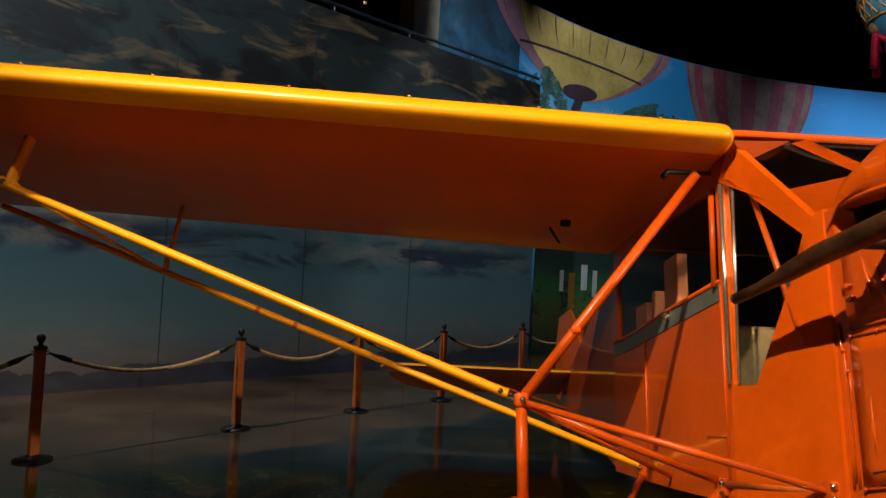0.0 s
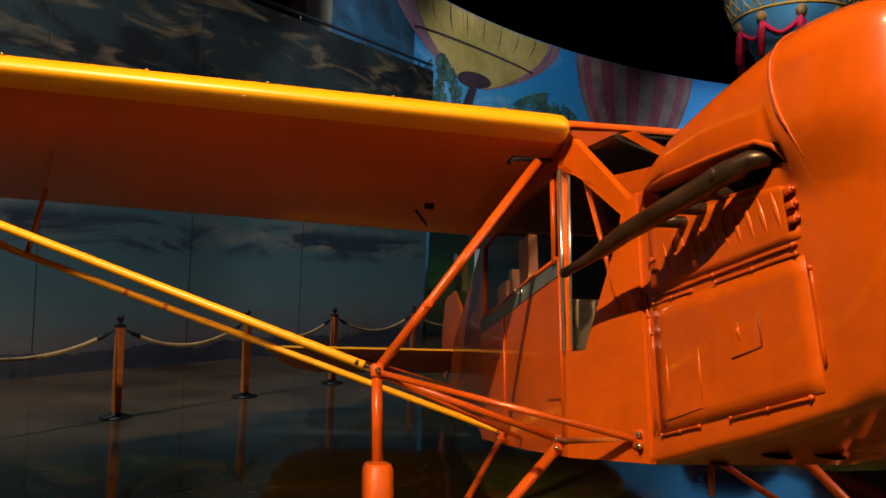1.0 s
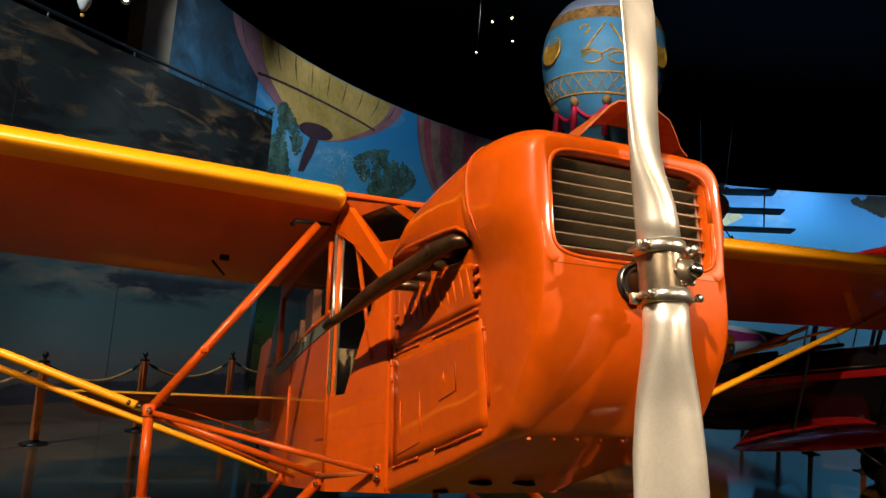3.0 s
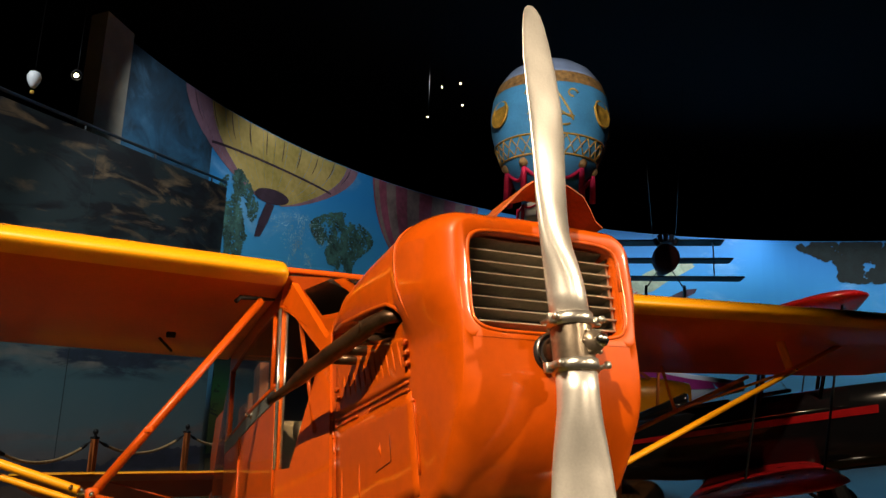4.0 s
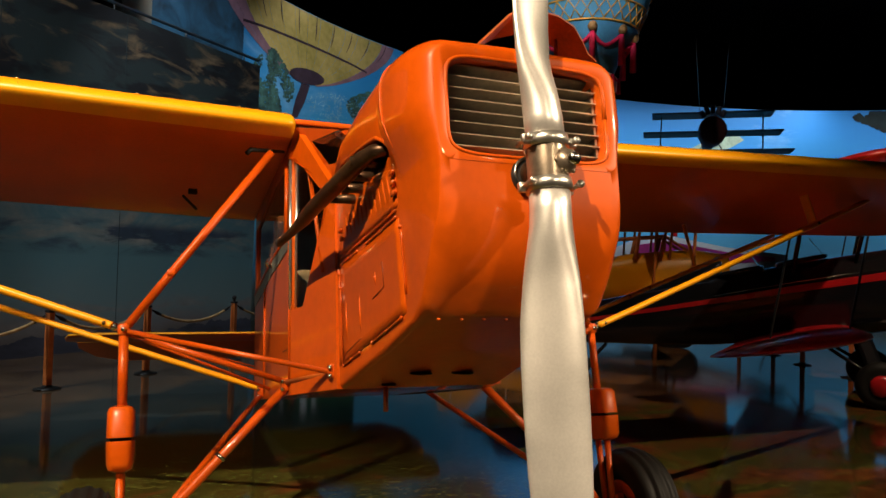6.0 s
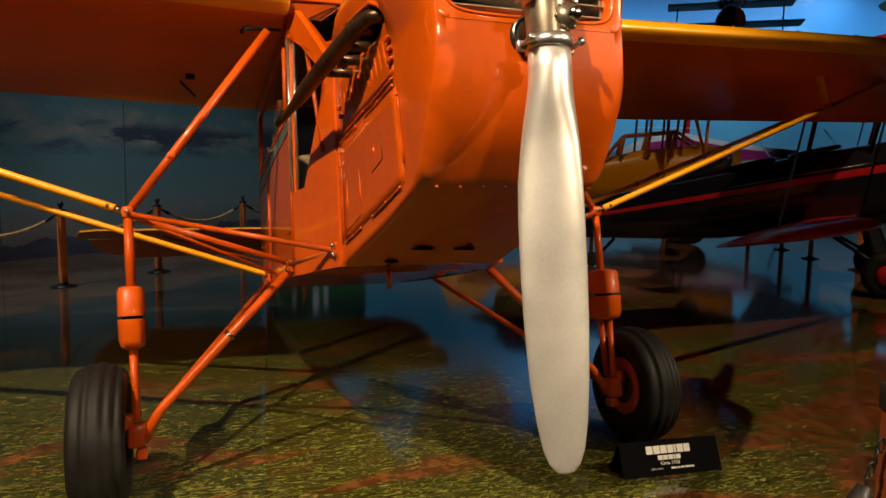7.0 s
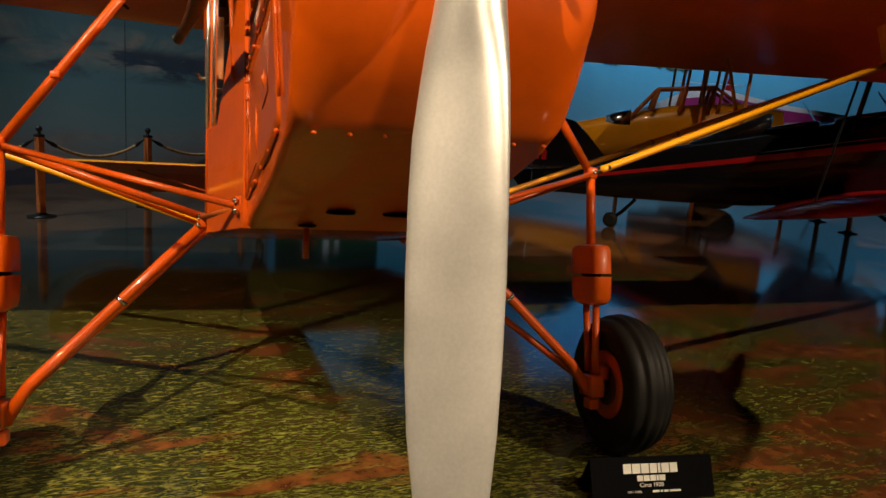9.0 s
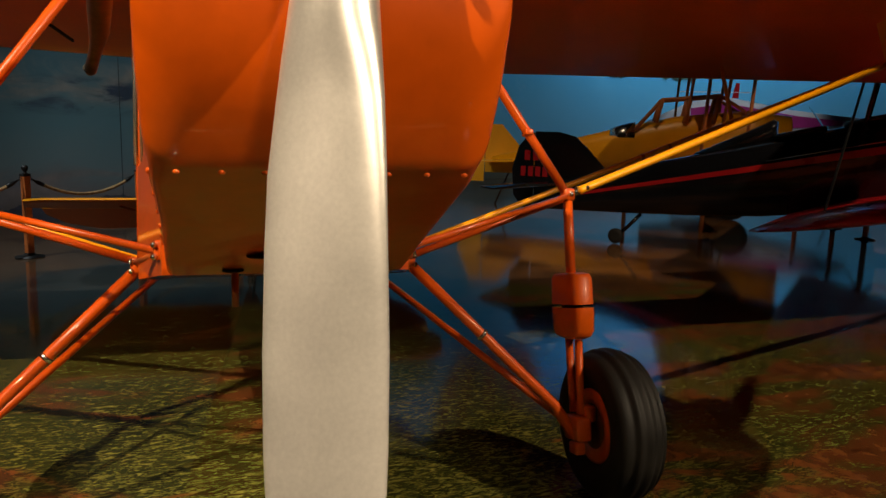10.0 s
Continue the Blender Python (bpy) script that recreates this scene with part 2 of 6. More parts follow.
bm = bmesh.new()
bmesh.ops.create_grid(bm, x_segments=8, y_segments=8, size=34, matrix=Matrix.Translation((8, 6, 0)))
tagged(part("floor", bm, floor_material(), smooth=False), "glossy hall floor printed with grass and bare earth", "floor", kind="structure")
tagged(part("ceiling", box(8, 6, 14.2, 68, 68, 0.2), WALLPAINT, smooth=False), "black painted high hall ceiling", "ceiling", kind="structure")
for nm, c, s in (("wall_south", (8, -14.1, 7.05), (68, 0.2, 14.1)), ("wall_west", (-26.1, 13, 7.05), (0.2, 54, 14.1)), ("wall_east", (42.1, 13, 7.05), (0.2, 54, 14.1)), ("wall_north", (8, 40.1, 7.05), (68, 0.2, 14.1))):
    tagged(part(nm, box(*c, *s), WALLPAINT, smooth=False), "dark painted outer hall wall", "wall", kind="structure")


# ---- murals ----
def graded(name, stops, height, cloud=None, cscale=0.4, ridge=None, rough=0.6, cloud_from=-0.3, banks=()):
    """A printed mural: colours by height, drifting clouds, and a ridge of hills near the ground."""
    m = bpy.data.materials.new(name)
    m.use_nodes = True
    nt = m.node_tree
    N, lk = nt.nodes.new, nt.links.new
    b = nt.nodes["Principled BSDF"]
    b.inputs["Roughness"].default_value = rough
    co = N("ShaderNodeTexCoord")
    sep = N("ShaderNodeSeparateXYZ")
    lk(co.outputs["Object"], sep.inputs[0])

    def noise_node(scale, detail, sx=1.0, sz=1.0, distort=0.4):
        mp = N("ShaderNodeMapping")
        mp.inputs["Scale"].default_value = (sx, sx, sz)
        lk(co.outputs["Object"], mp.inputs["Vector"])
        n = N("ShaderNodeTexNoise")
        n.inputs["Scale"].default_value, n.inputs["Detail"].default_value, n.inputs["Distortion"].default_value = scale, detail, distort
        n.inputs["Roughness"].default_value = 0.6
        lk(mp.outputs[0], n.inputs["Vector"])
        return n.outputs["Fac"]

    def math2(op, a, c, d=None):
        x = N("ShaderNodeMath")
        x.operation = op
        for i, v in enumerate((a, c, d)):
            if v is None:
                continue
            if isinstance(v, (int, float)):
                x.inputs[i].default_value = v
            else:
                lk(v, x.inputs[i])
        return x.outputs[0]

    def ramp(fac, rows):
        r = N("ShaderNodeValToRGB")
        el = r.color_ramp.elements
        while len(el) < len(rows):
            el.new(0.5)
        for e, (p, c) in zip(el, rows):
            e.position, e.color = p, (*c, 1)
        lk(fac, r.inputs[0])
        return r.outputs[0]

    def mix(fac, a, c):
        x = N("ShaderNodeMix")
        x.data_type = "RGBA"
        lk(fac, x.inputs[0])
        lk(a, x.inputs[6])
        lk(c, x.inputs[7])
        return x.outputs[2]

    wob = noise_node(0.5, 4)
    h = math2("MULTIPLY_ADD", wob, 0.16, math2("DIVIDE", sep.outputs["Z"], height))
    col = ramp(h, [(p + 0.08, c) for p, c in stops])
    for colour, lo, hi, sz, seed in cloud or []:
        f = noise_node(cscale * seed, 7, 1.0, sz, 0.8)
        hz = N("ShaderNodeMapRange")
        hz.inputs["From Min"].default_value, hz.inputs["From Max"].default_value = cloud_from * height, (cloud_from + 0.22) * height
        lk(sep.outputs["Z"], hz.inputs["Value"])
        col = mix(math2("MULTIPLY", ramp(f, [(lo, (0, 0, 0)), (hi, (1, 1, 1))]), hz.outputs[0]), col, ramp(noise_node(3.0, 4), [(0.3, tuple(v * 0.7 for v in colour)), (0.75, tuple(v * 1.2 for v in colour))]))
    for colour, lo, hi, sz, seed, z0, z1, soft in banks:
        f = noise_node(cscale * seed, 7, 1.0, sz, 0.8)
        up, dn = N("ShaderNodeMapRange"), N("ShaderNodeMapRange")
        up.inputs["From Min"].default_value, up.inputs["From Max"].default_value = z0, z0 + soft
        dn.inputs["From Min"].default_value, dn.inputs["From Max"].default_value = z1 + soft, z1
        lk(sep.outputs["Z"], up.inputs["Value"])
        lk(sep.outputs["Z"], dn.inputs["Value"])
        band = math2("MULTIPLY", up.outputs[0], dn.outputs[0])
        col = mix(math2("MULTIPLY", ramp(f, [(lo, (0, 0, 0)), (hi, (1, 1, 1))]), band), col, ramp(noise_node(4.0, 4), [(0.3, tuple(v * 0.75 for v in colour)), (0.75, tuple(v * 1.2 for v in colour))]))
    if ridge:
        base, amp, colour = ridge
        line = math2("MULTIPLY_ADD", noise_node(0.55, 6, 1.0, 0.02), amp, base)
        col = mix(math2("LESS_THAN", sep.outputs["Z"], line), col, ramp(noise_node(2.2, 6, 1.0, 2.5), [(0.3, tuple(v * 0.45 for v in colour)), (0.7, colour)]))
    lk(col, b.inputs["Base Color"])
    return m


ARC_C, ARC_R = Vector((15.9, 0.5)), 21.06


def arc(deg, z, off=0.0):
    a = radians(deg)
    return Vector((ARC_C.x + (ARC_R - off) * math.cos(a), ARC_C.y + (ARC_R - off) * math.sin(a), z))


MURAL = graded("bright_sky_mural", [(0.0, (0.10, 0.10, 0.07)), (0.09, (0.14, 0.17, 0.15)), (0.16, (0.13, 0.40, 0.60)), (0.45, (0.05, 0.33, 0.58)), (0.9, (0.012, 0.19, 0.50))], 9.0,
               [((0.20, 0.42, 0.66), 0.58, 0.80, 1.6, 1.0)], 0.30)
MURAL_LEFT = graded("cloudy_mural", [(0.0, (0.03, 0.08, 0.10)), (0.5, (0.05, 0.24, 0.38)), (0.8, (0.03, 0.12, 0.22)), (1.0, (0.012, 0.045, 0.08))], 9.0,
                    [((0.012, 0.03, 0.05), 0.42, 0.62, 1.0, 1.2), ((0.10, 0.24, 0.38), 0.50, 0.82, 1.3, 0.9)], 0.6)


def arc_wall(d0, d1, z0, z1, n, off, thick):
    rings = []
    for i in range(n + 1):
        d = d0 + (d1 - d0) * i / n
        rings.append([arc(d, z0, off), arc(d, z1, off), arc(d, z1, off - thick), arc(d, z0, off - thick)])
    return loft(rings)


wall_mural = tagged(part("wall_mural", arc_wall(134, -25, 0, 9.0, 110, 0, 0.3), MURAL, smooth=False), "curved wall with a bright blue sky mural", "wall", kind="structure")
tagged(part("wall_mural_end", arc_wall(144.2, 134.0, 0, 9.0, 12, 0, 0.3), MURAL_LEFT, smooth=False), "end of the curved wall printed with dark clouds", "wall", kind="structure")
PIER = mat("pale_plaster", (0.42, 0.38, 0.30), 0.8, vary=0.12, scale=2)
pier = bmesh.new()
a0, a1 = arc(144.3, 0, 0.25), arc(147.0, 0, 0.25)
q = [a0, a1, a1 + Vector((-0.3, 0.4, 0)), a0 + Vector((-0.3, 0.4, 0))]
tagged(part("wall_pier", loft([[(p.x, p.y, 0) for p in q], [(p.x, p.y, 9.0) for p in q]], bm=pier), PIER, smooth=False), "pale plastered pier at the end of the mural", "wall", kind="structure")


def arc_patch(outline, off, name, material, parent, label=""):
    """A printed figure laid on the curved wall: outline is (degrees, height) pairs about a centre."""
    bm = bmesh.new()
    cx = sum(p[0] for p in outline) / len(outline)
    cz = sum(p[1] for p in outline) / len(outline)
    ringsv = []
    for k in (0.12, 0.4, 0.7, 1.0):
        ringsv.append([bm.verts.new(arc(cx + (d - cx) * k, cz + (z - cz) * k, off)) for d, z in outline])
    for r0, r1 in zip(ringsv, ringsv[1:]):
        ring_faces(bm, r0, r1)
    bm.faces.new(ringsv[0])
    return part(name, bm, material, parent, label, smooth=False)


PB_YEL = mat("print_yellow", (0.36, 0.31, 0.06), 0.6, vary=0.25, scale=0.7, grain=7, alt=(0.36, 0.27, 0.10))
PB_YEL2 = mat("print_purple_shade", (0.20, 0.11, 0.15), 0.6, vary=0.2, scale=1.1, grain=8)
PB_DARK = mat("print_dark", (0.035, 0.02, 0.035), 0.6, vary=0.3)
PB_PINK = mat("print_pink", (0.20, 0.05, 0.085), 0.6, vary=0.35, scale=0.8, grain=6)
PB_CREAM = mat("print_cream", (0.17, 0.125, 0.12), 0.6, vary=0.35, scale=0.8, grain=6)
PB_GREEN = mat("print_leaves", (0.012, 0.045, 0.05), 0.7, vary=0.5, scale=3, grain=12, alt=(0.035, 0.10, 0.09))
PB_LIGHT = mat("print_spray", (0.30, 0.50, 0.58), 0.6, vary=0.3, scale=3, grain=10)

# yellow balloon: gores fan out from the mouth at (126.6, 7.05); cut by the wall's top
MX, MZ = 126.3, 6.85


def bal_x(u, v):
    """u across -1..1, v up from the mouth 0..1 of the visible bowl"""
    w = 1.4 + 9.6 * math.sin(min(1, v) * math.pi / 2) ** 0.8
    return (MX + 0.4 + u * -w, MZ + 0.05 + v * 2.25 + 0.12 * (1 - u * u) * (0.3 - v))


ybal = tagged(empty("mural_balloon"), "yellow hot-air balloon printed on the curved wall", "mural", kind="structure")
GN = 14
for i in range(GN):
    u0, u1 = -1 + 2 * i / GN, -1 + 2 * (i + 1) / GN
    bm = bmesh.new()
    cols = []
    for j in range(13):
        v = j / 12
        row = []
        for u in (u0 + 0.0015, u1 - 0.0015):
            d, z = bal_x(u, v)
            row.append(bm.verts.new(arc(d, min(z, 8.98), 0.012)))
        cols.append(row)
    for r0, r1 in zip(cols, cols[1:]):
        if (r0[0].co - r1[0].co).length > 1e-4 or (r0[1].co - r1[1].co).length > 1e-4:
            bm.faces.new((r0[0], r0[1], r1[1], r1[0]))
    part("gore", bm, PB_YEL2 if i in (0, 1, GN - 1) else PB_YEL, ybal, smooth=False)
for u in [-0.9 + 0.2 * i for i in range(10)]:
    bm = bmesh.new()
    prev = None
    for j in range(5):
        d, z = bal_x(u, 0.62 + 0.34 * j / 4)
        w = 0.055 * math.sin(math.pi * (j + 0.5) / 5)
        row = [bm.verts.new(arc(d - w, min(z, 8.985), 0.02)), bm.verts.new(arc(d + w, min(z, 8.985), 0.02))]
        if prev:
            bm.faces.new((*prev, row[1], row[0]))
        prev = row
    part("seam_mark", bm, PB_DARK, ybal, smooth=False)
bm = bmesh.new()
prev = None
for j in range(31):
    u = -0.93 + 1.86 * j / 30
    d, z = bal_x(u, 0.42 + 0.10 * (1 - u * u))
    row = [bm.verts.new(arc(d, z - 0.035, 0.022)), bm.verts.new(arc(d, z + 0.035, 0.022))]
    if prev:
        bm.faces.new((*prev, row[1], row[0]))
    prev = row
part("girdle_band", bm, PB_DARK, ybal, smooth=False)
arc_patch([(MX + 0.3 + 2.1 * math.cos(a), MZ + 0.24 + 0.23 * math.sin(a) - 0.06 * math.cos(a)) for a in [2 * math.pi * i / 20 for i in range(20)]], 0.026, "mouth", PB_DARK, ybal)
arc_patch([(127.2, 6.85), (126.2, 6.85), (126.8, 6.3), (127.6, 5.8), (128.3, 5.75), (127.9, 6.3)], 0.02, "burner_tail", PB_DARK, ybal)

pbal = tagged(empty("mural_striped_balloon"), "pink and cream striped balloon printed on the curved wall", "mural", kind="structure")
SN = 13
for i in range(SN):
    bm = bmesh.new()
    prev = None
    for j in range(11):
        z = 6.3 + 2.68 * j / 10
        w = 7.3 * math.sqrt(max(0, 1 - ((z - 9.4) / 3.6) ** 2)) + 0.2
        u0, u1 = math.sin(math.pi / 2 * (-1 + 2 * i / SN)), math.sin(math.pi / 2 * (-1 + 2 * (i + 1) / SN))
        row = [bm.verts.new(arc(106.3 - w * u0, z, 0.012)), bm.verts.new(arc(106.3 - w * u1, z, 0.012))]
        if prev:
            bm.faces.new((*prev, row[1], row[0]))
        prev = row
    part("stripe", bm, PB_PINK if i % 2 == 0 else PB_CREAM, pbal, smooth=False)


def leaf_cloud(name, centre, spread, count, material, label, size=0.07, off=0.016):
    rng = random.Random(len(name) + count)
    bm = bmesh.new()
    for _ in range(count):
        a, r = rng.uniform(0, 6.283), rng.random() ** 0.6
        d = centre[0] + spread[0] * r * math.cos(a) * (0.7 + 0.3 * math.sin(3 * a))
        z = centre[1] + spread[1] * r * math.sin(a)
        if not 4.0 < z < 8.95 or noise.noise(Vector((d * 0.9, z * 1.6, len(name)))) < rng.uniform(-0.40, 0.10):
            continue
        s = size * rng.uniform(0.4, 1.5)
        k = rng.uniform(0, 3.14)
        vs = [bm.verts.new(arc(d + math.degrees(s * math.cos(k + t) / ARC_R), min(8.97, z + s * math.sin(k + t) * 0.8), off + rng.uniform(0, 0.01))) for t in (0, 1.3, 2.6, 3.9, 5.1)]
        bm.faces.new(vs)
    return tagged(part(name, bm, material, None, smooth=False), label, "mural", kind="structure")


leaf_cloud("mural_tree", (117.4, 6.2), (4.6, 1.2), 6500, PB_GREEN, "dark leafy tree printed on the curved wall", 0.040)
leaf_cloud("mural_willow", (130.6, 6.0), (2.8, 1.5), 3600, PB_GREEN, "pale feathery tree printed on the curved wall", 0.038)
leaf_cloud("mural_spray", (122.6, 6.0), (4.4, 0.95), 1100, PB_LIGHT, "bright foliage highlights printed on the curved wall", 0.016, 0.028)
leaf_cloud("mural_branch", (48.0, 8.35), (9.0, 1.25), 3600, mat("print_dark_branch", (0.006, 0.014, 0.014), 0.7, vary=0.4), "dark hanging branches printed on the curved wall", 0.11)
leaf_cloud("mural_hedge", (88.0, 4.6), (16.0, 0.9), 900, PB_GREEN, "dark trees on the horizon of the curved mural", 0.20)

PB_PALE = mat("print_pale_green", (0.30, 0.36, 0.26), 0.6, vary=0.3, scale=1.2, grain=8)
PB_RED = mat("print_red_white", (0.42, 0.16, 0.15), 0.6, vary=0.4, scale=3, grain=10)
pair = tagged(empty("mural_airplane"), "pale green airplane printed on the curved sky mural", "mural", kind="structure")
arc_patch([(79.2, 6.15), (77.6, 6.62), (75.4, 7.15), (72.6, 7.68), (69.4, 7.80), (68.8, 7.62), (70.2, 7.30), (72.4, 6.85), (74.4, 6.35), (76.6, 6.10)], 0.014, "fuselage", PB_PALE, pair)
arc_patch([(80.0, 6.05), (79.2, 6.42), (77.6, 6.50), (76.4, 6.25), (77.2, 6.02)], 0.020, "nose", PB_RED, pair)
arc_patch([(72.2, 6.16), (70.2, 6.52), (68.6, 6.60), (68.9, 6.38), (70.4, 6.12)], 0.014, "tail", PB_DARK, pair)

# straight partition with the dusk sky mural
DUSK = graded("dusk_sky_mural", [(0.0, (0.10, 0.075, 0.055)), (0.06, (0.15, 0.13, 0.13)), (0.13, (0.13, 0.19, 0.20)), (0.25, (0.085, 0.17, 0.19)), (0.42, (0.055, 0.115, 0.135)), (0.60, (0.030, 0.050, 0.052)), (0.95, (0.020, 0.030, 0.032))], 5.85,
              [((0.012, 0.013, 0.016), 0.46, 0.55, 2.6, 1.3), ((0.17, 0.115, 0.065), 0.535, 0.66, 3.2, 1.7)], 0.5, (-0.22, 1.05, (0.060, 0.060, 0.085)), cloud_from=0.50,
              banks=[((0.22, 0.20, 0.17), 0.44, 0.60, 3.0, 1.0, 1.75, 2.35, 0.15), ((0.030, 0.045, 0.070), 0.46, 0.56, 3.4, 1.2, 1.60, 2.10, 0.15), ((0.20, 0.17, 0.16), 0.46, 0.62, 3.0, 1.4, 0.25, 0.7, 0.25)])
PA, PB = Vector((-12.0, 1.33)), Vector((1.22, 12.40))
pd = (PB - PA).normalized()
pn = Vector((-pd.y, pd.x))


def wall_box(a, b, z0, z1, thick, off=0.0):
    q = [a + pn * off, b + pn * off, b + pn * (off + thick), a + pn * (off + thick)]
    return loft([[(p.x, p.y, z0) for p in q], [(p.x, p.y, z1) for p in q]])


tagged(part("wall_partition", wall_box(PA, PB, 0, 5.85, 0.3), DUSK, smooth=False), "tall partition wall with a stormy dusk sky mural", "wall", kind="structure")
JOINT = mat("mural_panel_joint", (0.03, 0.045, 0.05), 0.7)
for k in (7.2, 9.4, 11.6, 13.8):
    p = PA + pd * k
    tagged(part("trim", wall_box(p, p + pd * 0.012, 0.02, 5.83, 0.003, -0.003), JOINT, smooth=False), "thin dark joint between mural panels", "trim", kind="structure")
RAILM = mat("grey_painted_rail", (0.14, 0.15, 0.16), 0.4, metal=0.6)
rail = tagged(empty("handrail"), "grey pipe handrail along the top of the partition", "handrail")
r0, r1 = PA + pn * 0.05, PB + pn * 0.05
part("pipe", path_tube([(r0.x, r0.y, 5.98), (r1.x, r1.y, 5.98)], 0.03), RAILM, rail)
for k in [0.6 + 1.62 * i for i in range(11)]:
    p = r0 + pd * k
    part("bracket", path_tube([(p.x, p.y, 5.84), (p.x, p.y, 5.97)], 0.016, 8), RAILM, rail)

# small printed panel past the end of the partition
PANELG = graded("meadow_poster", [(0.0, (0.03, 0.05, 0.02)), (0.25, (0.10, 0.12, 0.03)), (0.45, (0.03, 0.16, 0.05)), (0.6, (0.015, 0.05, 0.04)), (1.0, (0.01, 0.03, 0.04))], 3.4, [((0.02, 0.03, 0.03), 0.55, 0.62, 1.0, 2.2)], 1.2)
poster = tagged(empty("poster_panel", pose(2.9, 14.2, 0, 0, 0, 12)), "tall printed panel of a green meadow with white shapes", "poster")
part("board", box(0, 0, 1.75, 2.7, 0.06, 3.4, 0.01), PANELG, poster, smooth=False)
PW = mat("print_white", (0.55, 0.58, 0.60), 0.6, vary=0.2)
PO = mat("print_ochre", (0.40, 0.20, 0.05), 0.6, vary=0.2)
for x, w, z0, z1, m in ((-0.66, 0.10, 1.45, 1.95, PW), (-0.40, 0.16, 1.05, 1.9, PO), (-0.08, 0.16, 1.5, 2.1, PW), (0.2, 0.12, 1.35, 1.98, PW)):
    bm = box(x, -0.036, (z0 + z1) / 2, w, 0.01, z1 - z0, 0.004)
    part("printed_shape", bm, m, poster, smooth=False)


# ---- the orange airplane ----
plane = tagged(empty("airplane", pose(-0.015, 0, 1.25, -12, 0, -3)), "orange vintage high-wing cabin monoplane with yellow wings", "airplane")

COWL = [(-1.40, 0.312, 0.346, 0.392, 0.765, -0.150), (-1.10, 0.322, 0.350, 0.412, 0.745, -0.212), (-0.85, 0.338, 0.356, 0.418, 0.722, -0.256), (-0.68, 0.350, 0.360, 0.400, 0.698, -0.289), (-0.60, 0.355, 0.361, 0.375, 0.675, -0.303), (-0.55, 0.358, 0.362, 0.366, 0.652, -0.312)]
SLOT_LIP = [(-1.67, 0.44), (-1.40, 0.448), (-1.345, 0.478), (-1.29, 0.500), (-1.185, 0.516), (-0.69, 0.573), (-0.55, 0.588)]


def along(rows, y):
    """Straight interpolation of the table's columns at y."""
    for a, b in zip(rows, rows[1:]):
        if y <= b[0]:
            k = max(0.0, (y - a[0]) / (b[0] - a[0]))
            return [p + (q - p) * k for p, q in zip(a[1:], b[1:])]
    return list(rows[-1][1:])


def ease(x, lo, hi):
    k = max(0.0, min(1.0, (x - lo) / (hi - lo)))
    return k * k * (3 - 2 * k)


def cowl_section(y):
    """Half-widths at the bottom, under the slot and over it, then top, bottom and how far the nose has closed."""
    if y >= -1.40:
        return along(COWL, y) + [0.0]
    k = min(1.0, (-1.40 - y) / 0.27)
    i = 1 - math.sqrt(max(0, 1 - k * k))
    zb = -0.150 + 0.015 * (-1.40 - y) / 0.09 if y > -1.49 else 0.30 - 0.435 * (max(0.0, y + 1.667) / 0.177) ** 0.36
    return [0.312 - 0.020 * i, 0.346 - 0.046 * i, 0.392 - 0.088 * i, 0.765 - 0.100 * i ** 0.65, zb, i]


def slot_open(y):
    return ease(y, -1.365, -1.30) * (1 - ease(y, -0.66, -0.60))


def corner_low(y):
    """Radius of the lower edges: large on the nose, small along the flat belly."""
    return along([(-1.67, 0.035), (-1.60, 0.095), (-1.52, 0.080), (-1.38, 0.025), (-0.55, 0.025)], y)[0]


def cowl_x(y, z):
    """Half-width of the side below the exhaust slot."""
    xb, xp, xw, zt, zb, i = cowl_section(y)
    z0 = min(zb, -0.15)
    x = xb + (xp - xb) * min(1.15, (z - z0) / (0.45 - z0))
    lift = along(SLOT_LIP, y)[0]
    return x + (xw - xp) * ease(z, lift - 0.14, lift + 0.05) * (1 - slot_open(y))


def cowl_half(y):
    """Half a section from the keel to the crown, and which stretches are the dark inside of the slot."""
    xb, xp, xw, zt, zb, i = cowl_section(y)
    r, rt, lip, gap = corner_low(y), 0.130 - 0.080 * i, along(SLOT_LIP, y)[0], slot_open(y)
    low = lip - 0.10 + 0.05 * ease(-y, 1.20, 1.34)
    wide = cowl_x(y, zb + r)
    pts = [((wide - r) * k / 8, zb) for k in range(8)]
    pts += [(wide - r + r * math.sin(a), zb + r - r * math.cos(a)) for a in [math.pi / 2 * k / 10 for k in range(10)]]
    pts += [(cowl_x(y, zb + r + (low - zb - r) * k / 44), zb + r + (low - zb - r) * k / 44) for k in range(45)]
    edge = pts[-1][0]
    for dx, k in ((0.012, 0.0), (0.10, 0.03), (0.11, 0.5), (0.10, 0.9), (0.03, 0.97)):
        z = low + (lip - low) * k
        pts.append(((edge - dx) * gap + cowl_x(y, z) * (1 - gap), z))
    zs = zt - rt
    for k in range(9):
        z = lip + (zs - lip) * k / 8
        hood = xw - 0.012 * (1 - k / 8) ** 2
        pts.append((hood * gap + (cowl_x(y, z) + (xw - cowl_x(y, z)) * ease(z, lip, zs)) * (1 - gap), z))
    pts += [(xw - rt + rt * math.cos(a), zs + rt * math.sin(a)) for a in [math.pi / 2 * k / 14 for k in range(1, 14)]]
    pts += [((xw - rt) * (1 - k / 10), zt + 0.012 * (1 - i) * math.sin(math.pi / 2 * k / 10)) for k in range(10)]
    return pts


